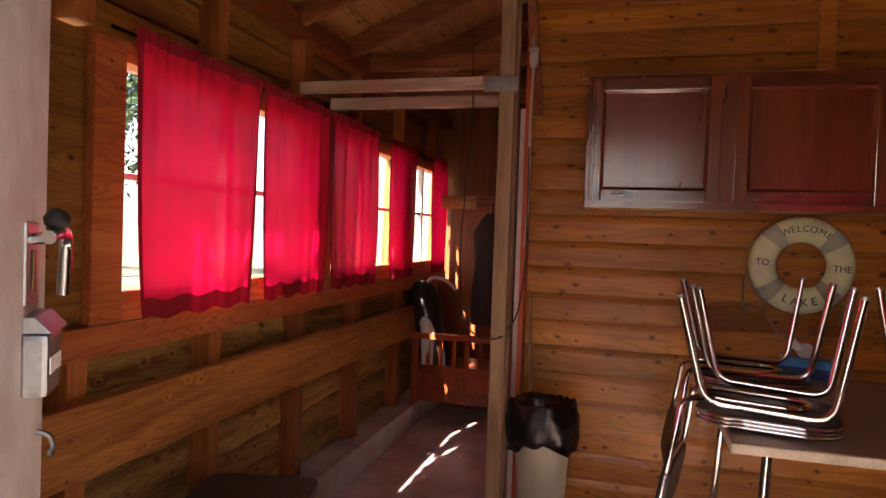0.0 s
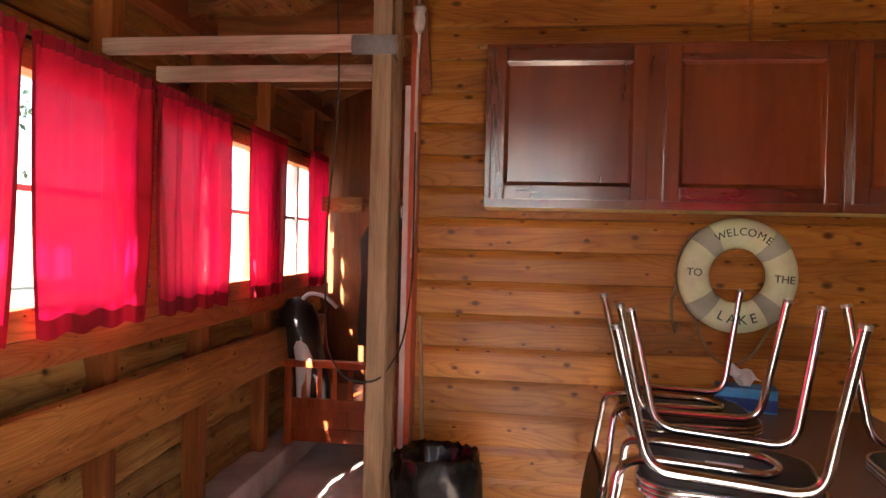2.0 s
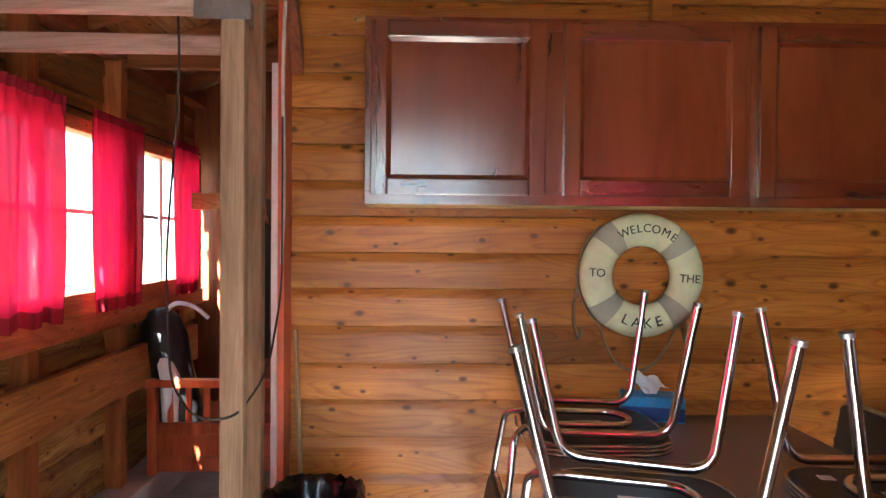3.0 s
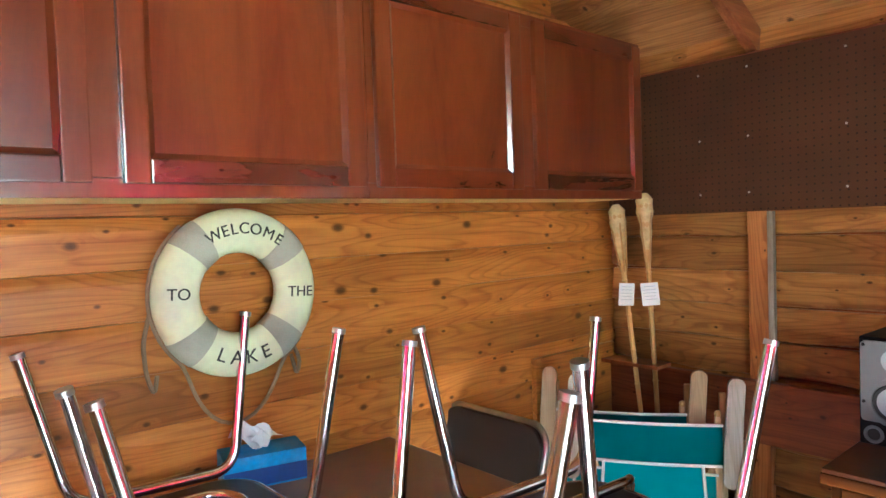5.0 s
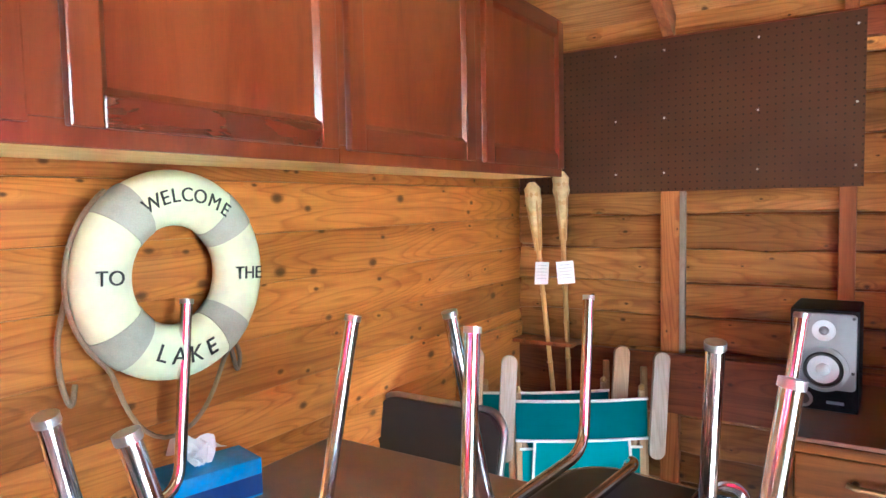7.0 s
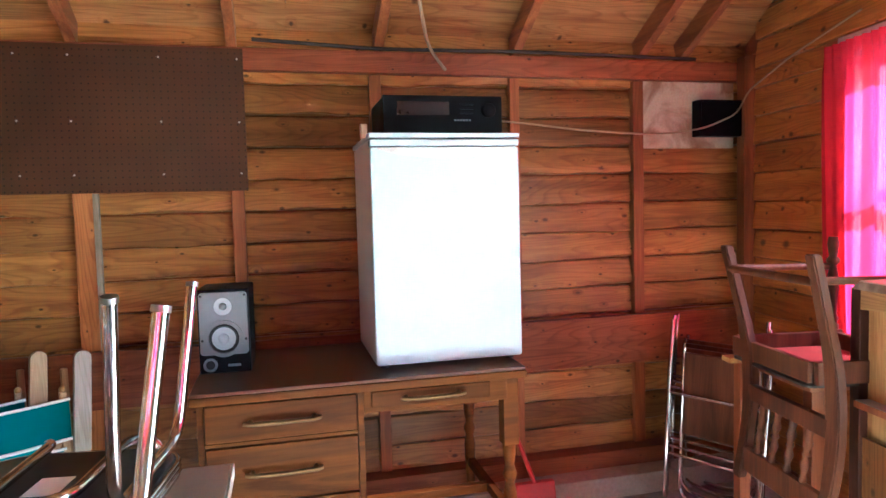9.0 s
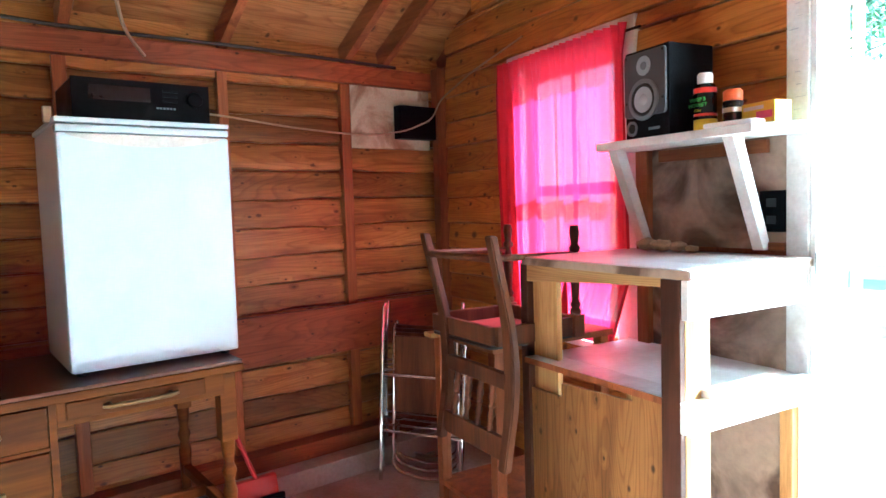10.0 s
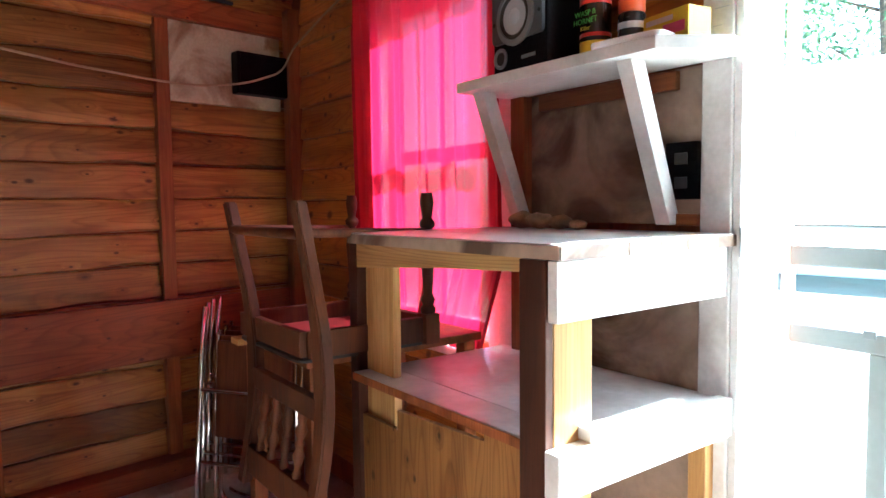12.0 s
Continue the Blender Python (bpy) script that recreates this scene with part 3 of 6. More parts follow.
wall_west = setting("wall_west", "board wall with a row of windows", "wall")
run_of_boards(wall_west, "y", X_W, 1, 0.16, 1.0, -0.3, 4.72, west_pine, 0.131, 0.016, wave=0.012)
run_of_boards(wall_west, "y", X_W, 1, 1.86, 2.30, -0.3, 4.72, pine_y, 0.131, 0.016)
WINDOWS = ((0.93, 2.22), (2.36, 3.46), (3.60, 4.52))
for a, b in ((-0.3, 0.90), (2.26, 2.32), (3.50, 3.56), (4.56, 4.72)):
    x = -1.265 if a < 0 else X_W - 0.02
    part("panel", box((x, a, 1.0), (x + 0.02, b, 1.86)), pine_y, wall_west)
for y in (0.45, 0.80, 1.435, 2.105, 2.775, 3.505, 4.25):
    part("stud", box((X_W + 0.004, y, 0.16), (STUD_W, y + 0.07, 0.941), 0.004), stud_pale, wall_west, "stained wooden wall stud")
    part("stud", box((X_W + 0.004, y, 1.875), (STUD_W, y + 0.07, 2.2), 0.004), stud_pale, wall_west, "stained wooden wall stud")
part("top_plate", box((X_W + 0.004, -0.3, 2.205), (STUD_W + 0.01, 4.7, 2.30), 0.004), beam_y, wall_west, "dark stained top plate")
part("rail", box((STUD_W + 0.002, -0.2, 0.615), (STUD_W + 0.042, 4.45, 0.828), 0.006), rail_y, wall_west, "wide stained rail board")
part("window_apron", box((X_W + 0.004, 0.60, 0.942), (-1.206, 4.62, 1.034), 0.005), redlit_y, wall_west, "apron board under the windows, reddened as by curtain glow")
part("foundation_kerb", box((X_W - 0.1, -0.5, 0.001), (-1.13, 4.7, 0.155), 0.01), lit_concrete, wall_west, "concrete foundation kerb")
piece("foundation_outer_west", box((X_W - 0.045, -0.6, -0.3), (X_W - 0.021, 4.9, 0.99)), stud_z, "outer cladding below the windows", "wall")
piece("outer_cladding_west", box((X_W - 0.04, -0.6, 1.86), (X_W - 0.022, 4.9, 2.30)), stud_z, "outer cladding above the windows", "wall")
for k, (a, b) in enumerate(((-0.6, 0.40), (2.27, 2.31), (3.50, 3.56), (4.56, 4.9))):
    part("outer_post", box((X_W - 0.04, a, 0.99), (X_W - 0.022, b, 1.86)), stud_z, wall_west)

for k, (a, b) in enumerate(WINDOWS):
    w = setting("window_%d" % (k + 1), "wooden casement window with muntins behind red curtains", "window")
    for name, lo, hi in (("frame_side", (-1.240, a - 0.07, 1.035), (-1.207, a + 0.05, 1.86)), ("frame_side", (-1.240, b - 0.05, 1.035), (-1.207, b + 0.069, 1.86)), ("frame_top", (-1.30, a + 0.051, 1.80), (-1.207, b - 0.051, 1.86)), ("frame_bottom", (-1.30, a + 0.051, 1.035), (-1.207, b - 0.051, 1.125))):
        part(name, box(lo, hi, 0.005), redlit_y, w)
    cells = 2
    step = (b - a - 0.1) / cells
    for i in range(1, cells):
        y = a + 0.05 + step * i
        part("mullion", box((-1.29, y - 0.02, 1.126), (-1.25, y + 0.02, 1.799), 0.004), white_trim, w)
    for i in range(cells):
        y0, y1 = a + 0.05 + step * i + (0.021 if i else 0.001), a + 0.05 + step * (i + 1) - (0.021 if i < cells - 1 else 0.001)
        part("muntin", box((-1.285, y0, 1.462), (-1.258, y1, 1.482), 0.003), white_trim, w)
        for z0, z1 in ((1.127, 1.461), (1.483, 1.798)):
            p = part("pane", box((-1.274, y0, z0), (-1.270, y1, z1)), glass, w)
            p.visible_shadow = False
    part("curtain_rod", tube([(-1.200, a - 0.02, 1.885), (-1.200, b + 0.02, 1.885)], 0.006, 8), black_plastic, w, "dark metal curtain rod")


def curtain(name, m, width, z0, z1, folds, depth, seed, hem=0.05, sway=0.0, label="", pinch=None, fabric=None):
    """A hanging cloth in the plane of local u and z, with folds towards local v."""
    r = random.Random(seed)
    ph = [r.uniform(0, 6.28) for _ in range(4)]
    nu, nz = 150, 44
    root = thing(name, label, "curtain", m, "red curtains")
    rows = []
    for j in range(nz + 1):
        t = j / nz
        z = z0 + (z1 - z0) * t
        row = []
        for i in range(nu + 1):
            s = i / nu
            amp = depth * (0.55 + 0.45 * math.sin(ph[3] + 2.2 * t + 1.3 * s))
            f = math.sin(folds * 6.283 * s + ph[0] + 0.9 * math.sin(2 * t + ph[1])) * 0.65 + 0.35 * math.sin(folds * 2.4 * 6.283 * s + ph[2] + 1.5 * t)
            if t > 0.9:
                k = (t - 0.9) / 0.1
                f = f * (1 - 0.7 * k) + 0.8 * k * math.sin(folds * 4 * 6.283 * s + ph[1])
            u = (s - 0.5) * width * (1 - (0.11 if z1 - z0 < 1.0 else 0.03) * (1 - t) ** 3) + sway * (1 - t)
            if pinch:
                u = pinch(u, t)
            low = 0.008 * math.sin(folds * 6.283 * s + ph[2]) * (1 - t)
            row.append((u, amp * f, z + low))
        rows.append(row)
    cut = max(1, round(hem / (z1 - z0) * nz))
    short = z1 - z0 < 1.0
    side, head = (4, 2) if short else (2, 1)
    body = fabric or red_cloth
    pieces = [("cloth", cut, nz - head, side, nu - side, body), ("hem", 0, cut, 0, nu, hem_cloth), ("rod_pocket", nz - head, nz, 0, nu, hem_cloth if short else body),
              ("side_hem", cut, nz - head, 0, side, hem_cloth), ("side_hem", cut, nz - head, nu - side, nu, hem_cloth)]
    for nm, j0, j1, i0, i1, mat in pieces:
        bm = bmesh.new()
        vs = [[bm.verts.new(p) for p in row[i0:i1 + 1]] for row in rows[j0:j1 + 1]]
        for a, b in zip(vs, vs[1:]):
            for i in range(i1 - i0):
                bm.faces.new((a[i], a[i + 1], b[i + 1], b[i]))
        part(nm, smooth(bm), mat, root)
    return root


for k, (a, b) in enumerate(((0.985, 1.650), (1.690, 2.283), (2.328, 2.928), (3.140, 3.655), (4.05, 4.425))):
    curtain("curtain", Matrix.Translation((-1.172, (a + b) / 2, 0)) @ pose(0, 0, 0, 0, 0, 90), b - a, 1.037, 1.905, 3.6 if b - a > 0.5 else 2.6, 0.022, 30 + k, 0.055, 0.0, "short translucent red cotton curtain on a rod")

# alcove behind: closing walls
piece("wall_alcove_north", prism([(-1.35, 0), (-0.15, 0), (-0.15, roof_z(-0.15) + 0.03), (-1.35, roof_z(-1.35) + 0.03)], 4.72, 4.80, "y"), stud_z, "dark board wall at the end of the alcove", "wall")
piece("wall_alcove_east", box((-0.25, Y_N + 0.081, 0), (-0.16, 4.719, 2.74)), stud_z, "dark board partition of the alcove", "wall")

# door wall
wall_south = setting("wall_south", "board wall with the entrance door and a window", "wall")
wall_south.matrix_basis = SOUTH


def south_ends(z):
    lo, hi = -1.99, 2.06
    if z > 2.0:
        hi = min(hi, (RIDGE + (RIDGE_Z - z) * 1.904 - 0.65) / 0.99)
        lo = max(lo, (RIDGE - (RIDGE_Z - z) * 2.437 - 0.65) / 0.99)
    return lo, hi


run_of_boards(wall_south, "x", 0.0, 1, 2.215, 3.05, -1.99, 2.08, pine_x, 0.131, 0.014, wave=0.005, ends=south_ends)
run_of_boards(wall_south, "x", 0.0, 1, 1.93, 2.21, 0.047, 1.95, pine_x, 0.131, 0.014, wave=0.005)
run_of_boards(wall_south, "x", 0.0, 1, 1.93, 2.21, -1.99, -0.957, pine_x, 0.131, 0.014, wave=0.005)
run_of_boards(wall_south, "x", 0.0, 1, 0.12, 1.93, 1.38, 2.08, pine_x, 0.131, 0.014, wave=0.005)
run_of_boards(wall_south, "x", 0.0, 1, 0.12, 0.70, 0.62, 1.379, pine_x, 0.131, 0.014, wave=0.005)
run_of_boards(wall_south, "x", 0.0, 1, 0.12, 1.93, -1.99, -0.96, pine_x, 0.131, 0.014, wave=0.005)
run_of_boards(wall_south, "x", 0.0, 1, 1.47, 1.93, 0.045, 0.62, pine_x, 0.131, 0.014, wave=0.005)
part("gable_backing", prism([((x - 0.65) / 0.99, z) for x, z in ((-1.31, 2.02), (-0.26, 2.02), (-0.26, 2.131), (0.648, 2.131), (0.648, 2.02), (2.78, 2.02), (2.78, roof_z(2.78) + 0.03), (RIDGE, RIDGE_Z + 0.03), (-1.31, roof_z(-1.31) + 0.03))], -0.10, -0.021, "y"), stud_z, wall_south)
for lo, hi in (((-2.0, -0.10, -0.2), (-0.92, -0.021, 2.019)), ((0.0, -0.10, -0.2), (0.70, -0.021, 2.019)), ((1.32, -0.10, -0.2), (2.16, -0.021, 2.019)), ((0.701, -0.10, -0.2), (1.319, -0.021, 0.74)), ((0.701, -0.10, 1.86), (1.319, -0.021, 2.019))):
    part("backing", box(lo, hi), stud_z, wall_south)
part("corner_stud", box((1.965, 0.001, 0.15), (2.03, 0.06, 2.0), 0.004), stud_z, wall_south, "stained corner stud")
part("plywood_panel", box((0.045, 0.001, 1.112), (0.545, 0.010, 1.44), 0.002), old_ply, wall_south, "water-stained plywood panel")
part("plywood_panel", box((0.045, 0.001, 0.10), (0.60, 0.010, 1.085), 0.002), old_ply, wall_south, "water-stained plywood panel")
part("stud", box((0.548, 0.001, 0.12), (0.60, 0.035, 1.468), 0.003), stud_z, wall_south)
part("batten", box((0.10, 0.0105, 1.395), (0.50, 0.03, 1.435), 0.003), beam_x, wall_south)
part("batten", box((0.045, 0.0105, 1.11), (0.12, 0.03, 1.135), 0.003), beam_x, wall_south)

door_frame = setting("door_frame", "chipped white door frame round the bright doorway", "door frame")
door_frame.matrix_basis = SOUTH
part("jamb_trim", box((-0.022, -0.021, 0.0), (0.044, 0.022, 2.15), 0.004), white_trim, door_frame)
part("jamb", box((-0.040, -0.14, 0.0), (-0.0225, 0.015, 2.13), 0.003), white_trim, door_frame)
part("jamb", box((-0.92, -0.14, 0.0), (-0.90, 0.015, 2.13), 0.003), white_trim, door_frame)
part("jamb_trim", box((-0.955, 0.0, 0.0), (-0.921, 0.022, 2.15), 0.004), white_trim, door_frame)
part("head", box((-0.90, -0.14, 2.112), (-0.0405, 0.015, 2.13), 0.003), white_trim, door_frame)
part("head_trim", box((-0.955, 0.0, 2.151), (0.044, 0.022, 2.21), 0.004), white_trim, door_frame)
scribble = random.Random(21)
for k in range(13):
    z = 1.93 - 0.034 * k - (0.05 if k > 6 else 0.0)
    u = 0.011 + scribble.uniform(-0.012, 0.010)
    w = scribble.uniform(0.006, 0.016)
    part("pencil_note", box((u - w, 0.0221, z), (u + w, 0.0225, z + scribble.uniform(0.001, 0.003))), cone_grey, door_frame, "faint pencilled line")
part("strike_plate", box((-0.046, -0.01, 1.05), (-0.0405, 0.022, 1.11), 0.002), steel, door_frame, "steel strike plate")
part("threshold", box((-0.92, -0.16, 0.001), (-0.02, 0.02, 0.02), 0.004), deck_grey, door_frame)

window_4 = setting("window_4", "white-framed window behind a long red curtain", "window")
window_4.matrix_basis = SOUTH
for name, lo, hi in (("frame_side", (0.612, -0.02, 0.72), (0.718, 0.016, 1.925)), ("frame_side", (1.302, -0.02, 0.72), (1.39, 0.016, 1.925)), ("frame_top", (0.612, -0.02, 1.86), (1.39, 0.018, 1.93)), ("window_sill", (0.60, -0.02, 0.69), (1.40, 0.03, 0.719))):
    part(name, box(lo, hi, 0.004), white_trim, window_4)
for name, lo, hi in (("sash_rail", (0.72, -0.075, 1.30), (1.30, -0.04, 1.345)), ("sash_rail", (0.72, -0.075, 0.74), (1.30, -0.04, 0.80)), ("sash_rail", (0.72, -0.075, 1.80), (1.30, -0.04, 1.858)), ("mullion", (1.00, -0.07, 0.801), (1.025, -0.045, 1.299)), ("mullion", (1.00, -0.07, 1.346), (1.025, -0.045, 1.799))):
    part(name, box(lo, hi, 0.003), white_paint, window_4)
for u0, u1 in ((0.72, 0.999), (1.026, 1.30)):
    for z0, z1 in ((0.801, 1.299), (1.346, 1.799)):
        part("pane", box((u0, -0.06, z0), (u1, -0.056, z1)), glass, window_4).visible_shadow = False
part("curtain_rod", tube([(0.58, 0.024, 1.875), (1.44, 0.024, 1.875)], 0.005, 8), black_plastic, window_4)


def tuck(u, t):
    return u - 0.03 * (1 - t) + (0.10 * max(0, 0.22 - t) / 0.22 * (1 if u < -0.05 else 0) if t < 0.22 else 0)


curtain("long_curtain", SOUTH @ Matrix.Translation((1.02, 0.05, 0)), 0.80, 0.735, 1.90, 5.0, 0.022, 71, 0.0001, 0.0, "long translucent red curtain over the window", tuck, red_thick)

# open entrance door
door = thing("door_1", "white painted entrance door standing open with worn latch", "door", Matrix.Translation((-0.215, -0.455, 0)) @ pose(0, 0, 0, 0, 0, 125))
door["kind"] = "structure"
part("leaf", box((0.0, 0.0, 0.02), (0.82, 0.042, 2.09), 0.004), white_paint, door)
part("panel", box((0.12, -0.006, 0.2), (0.70, 0.0, 0.85), 0.003), white_paint, door)
part("panel", box((0.12, -0.006, 1.0), (0.70, 0.0, 1.85), 0.003), white_paint, door)
rim = part("rim_lock", box((0.653, -0.040, 1.075), (0.737, -0.001, 1.165), 0.008), steel, door, "worn steel rim lock")
part("lock_band", box((0.657, -0.0425, 1.108), (0.727, -0.0402, 1.132), 0.002), plate_white, rim, "pale worn band")
part("lock_bolt", box((0.738, -0.034, 1.085), (0.777, -0.010, 1.115), 0.006), steel, rim)
part("lock_bolt", box((0.738, -0.034, 1.130), (0.783, -0.008, 1.172), 0.010), steel, rim)
part("lock_hood", prism([(-0.044, 1.165), (-0.001, 1.165), (-0.001, 1.190), (-0.020, 1.190)], 0.660, 0.770, "x", 0.003), steel, rim)
lever = part("handle_plate", box((0.657, -0.010, 1.205), (0.727, -0.001, 1.325), 0.008), steel, door, "worn steel handle plate")
part("lever", tube([(0.615, -0.045, 1.305), (0.675, -0.050, 1.312), (0.730, -0.045, 1.305), (0.733, -0.042, 1.215)], 0.010, 10, 0.025), chrome, lever, "chrome lever handle")
part("spindle", tube([(0.687, -0.0102, 1.30), (0.687, -0.048, 1.306)], 0.009, 10), chrome, lever)
part("key_slot", box((0.683, -0.0135, 1.225), (0.697, -0.0102, 1.285), 0.003), brass, lever)
part("knob", lathe([(0.008, 0.0), (0.016, 0.006), (0.018, 0.016), (0.012, 0.026), (0.002, 0.030)], Matrix.Translation((0.650, -0.048, 1.316)), 14), rubber, lever)
part("hook", tube([(0.770, -0.002, 0.995), (0.770, -0.020, 0.990), (0.772, -0.026, 0.972), (0.762, -0.022, 0.958)], 0.005, 8, 0.010), steel, door, "small steel hook")

# porch and outside
porch = piece("porch_deck", moved(box((-3.2, -2.4, -0.22), (2.6, -0.16, -0.03)), SOUTH), deck_grey, "sun-bleached grey porch deck outside the door", "deck")

# Rails and bars of the white door carry backlit shade in their colour.
storm = setting("storm_door", "white aluminium storm door with clear panes, shut, bars toned as backlit", "storm door")
storm.matrix_basis = SOUTH @ Matrix.Translation((0, -0.215, 0))
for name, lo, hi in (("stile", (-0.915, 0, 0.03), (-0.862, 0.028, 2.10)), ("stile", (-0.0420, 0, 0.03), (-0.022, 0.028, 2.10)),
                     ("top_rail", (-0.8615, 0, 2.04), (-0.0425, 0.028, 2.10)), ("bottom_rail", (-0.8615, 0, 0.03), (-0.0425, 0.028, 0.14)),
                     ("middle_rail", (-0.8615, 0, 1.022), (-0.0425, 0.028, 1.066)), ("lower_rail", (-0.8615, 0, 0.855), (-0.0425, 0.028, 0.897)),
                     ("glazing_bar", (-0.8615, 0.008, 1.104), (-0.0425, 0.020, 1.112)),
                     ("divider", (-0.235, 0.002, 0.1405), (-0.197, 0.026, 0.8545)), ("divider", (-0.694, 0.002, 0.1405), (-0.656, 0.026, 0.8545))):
    part(name, box(lo, hi, 0.004), white_trim if name == "stile" else storm_backlit, storm)
for u0, u1, z0, z1 in ((-0.8615, -0.0425, 1.1125, 2.0395), (-0.8615, -0.0425, 0.8975, 1.0215), (-0.8615, -0.6945, 0.1405, 0.8545), (-0.6555, -0.2355, 0.1405, 0.8545), (-0.1965, -0.0425, 0.1405, 0.8545)):
    part("pane", box((u0, 0.012, z0), (u1, 0.015, z1)), glass, storm).visible_shadow = False
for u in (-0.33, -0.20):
    part("rail_clip", box((u - 0.012, 0.0285, 0.885), (u + 0.012, 0.034, 0.903), 0.002), storm_backlit, storm)
part("latch", box((-0.058, 0.0285, 1.285), (-0.040, 0.048, 1.325), 0.004), steel, storm, "small steel latch")


def tree(x, y, h, spread, seed, trunk_r=0.16):
    r = random.Random(seed)
    t = thing("tree", "leafy broad tree beyond the cabin", "tree", Matrix.Translation((x, y, -0.25)), "trees outside")
    pts = [(0, 0, 0), (0.1 * h * r.uniform(-0.3, 0.3), 0.1, h * 0.3), (r.uniform(-0.3, 0.3), r.uniform(-0.3, 0.3), h * 0.62), (r.uniform(-0.5, 0.5), r.uniform(-0.5, 0.5), h * 0.9)]
    wood_bm = tube(pts, trunk_r, 9, radii=[trunk_r * 1.3, trunk_r, trunk_r * 0.65, trunk_r * 0.2])
    tips = []
    for k in range(16):
        a, z = r.uniform(0, 6.28), h * r.uniform(0.3, 0.85)
        reach = spread * r.uniform(0.5, 1.0) * (1.15 - z / h)
        tip = Vector((math.cos(a) * reach, math.sin(a) * reach, z + reach * 0.35))
        wood_bm = joined(wood_bm, tube([(0, 0, z), tip * 0.5 + Vector((0, 0, z * 0.5)), tip], 0.04, 6, radii=[trunk_r * 0.4, trunk_r * 0.25, 0.012]))
        tips += [tip, tip * 0.7 + Vector((0, 0, z * 0.3))]
    part("trunk", wood_bm, bark, t)
    verts, faces = [], []
    for tip in tips:
        for _ in range(110):
            c = tip + Vector((r.gauss(0, 0.42), r.gauss(0, 0.42), r.gauss(0, 0.36))) * spread * 0.34
            q = Euler((r.uniform(-1.2, 1.2), r.uniform(-1.2, 1.2), r.uniform(0, 6.28))).to_matrix()
            s = r.uniform(0.06, 0.14)
            i = len(verts)
            verts += [c + q @ Vector(p) * s for p in ((-1, 0, 0), (0, -0.55, 0.12), (1, 0, 0), (0, 0.55, 0.12))]
            faces.append((i, i + 1, i + 2, i + 3))
    me = bpy.data.meshes.new("crown")
    me.from_pydata(verts, [], faces)
    me.materials.append(leaf_m)
    crown = new("crown", me)
    crown.parent = t


house = thing("neighbour_house", "pale neighbouring house with a low pitched roof", "house", Matrix.Translation((0, 0, -0.25)))
part("wall", box((-4.0, -16.5, 0.0), (9.0, -12.7, 1.75)), house_white, house)
slope = bmesh.new()
eave = [slope.verts.new((x, -12.3, z)) for x, z in ((-4.4, 1.75), (2.5, 1.75), (9.5, 1.75))]
crest = [slope.verts.new((x, -15.5, z)) for x, z in ((-4.4, 1.9), (2.5, 4.4), (9.5, 4.4))]
back = [slope.verts.new((x, -17.2, 1.75)) for x in (-4.4, 2.5, 9.5)]
for r0, r1 in ((eave, crest), (crest, back)):
    for i in range(2):
        slope.faces.new((r0[i], r0[i + 1], r1[i + 1], r1[i]))
bmesh.ops.solidify(slope, geom=slope.faces[:], thickness=0.08)
part("roof", slope, house_white, house, "pale metal roof slope")
for k, (x, y, h, s) in enumerate(((4.6, -21, 12, 4.6), (0.5, -24, 11, 4.5), (9.5, -24, 11, 4.5), (-15, 5, 6.5, 3.2), (-19, 10, 7.5, 3.6), (-14, 14.5, 6.5, 3.0), (-21, 0, 7, 3.8))):
    tree(x, y, h, s, 100 + k)


# ------------------------------------------------------------------ alcove and doorway framing
post_a = piece("post_front", box((-0.305, 2.055, 0.001), (-0.243, 2.10, 2.42), 0.004), grey_z, "weathered grey-brown framing post", "post")
post_b = piece("post_back", box((-0.335, 2.40, 0.001), (-0.283, 2.45, 2.42), 0.004), grey_z, "weathered framing post with flaking white edge", "post")
piece("post_edge_strip", box((-0.345, 2.385, 0.05), (-0.325, 2.399, 1.72), 0.002), white_trim, "flaking white painted strip on a post", "trim")
piece("corner_board", box((-0.275, 2.585, 0.001), (-0.2515, 2.70, 2.35), 0.003), redlit_board, "edge board at the wall corner, coloured orange-red as if red-lit", "trim")
piece("corner_trim", box((-0.300, 2.60, 0.001), (-0.276, 2.63, 1.96), 0.003), white_trim, "narrow white painted corner trim", "trim")
piece("header_beam", box((-1.22, 2.050, 1.942), (-0.306, 2.090, 1.992), 0.005), grey_x, "rough pale framing beam across the alcove opening", "beam")
piece("header_beam_back", box((-1.22, 2.375, 1.930), (-0.336, 2.415, 1.985), 0.005), grey_x, "rough pale framing beam behind the first", "beam")
bracket = thing("tie_plate", "galvanised steel tie plate on the framing post", "bracket")
part("plate_front", box((-0.37, 2.046, 1.925), (-0.225, 2.0495, 1.985)), steel, bracket)
part("plate_side", box((-0.2425, 2.05, 1.925), (-0.238, 2.13, 1.985)), steel, bracket)
piece("brace", prism([(2.3, 2.42), (2.36, 2.42), (2.68, 2.02), (2.68, 1.94)], -0.245, -0.205, "x", 0.003), beam_y, "short stained brace at the top of the post", "brace")
rope_obj = thing("pull_rope", "white knotted cord hanging beside the post", "cord")
part("cord", tube([(-0.222, 2.42, 2.62), (-0.225, 2.43, 2.25), (-0.222, 2.45, 2.14), (-0.232, 2.46, 1.9), (-0.228, 2.47, 1.5), (-0.236, 2.47, 1.28)], 0.006, 7, 0.1), rope_white, rope_obj)
part("knot", lathe([(0.002, -0.05), (0.016, -0.035), (0.022, 0.0), (0.018, 0.03), (0.026, 0.045), (0.012, 0.06)], Matrix.Translation((-0.222, 2.44, 2.16)), 12), rope_white, rope_obj)
cable = thing("hanging_cable", "thin dark cable looped round the posts", "cable")
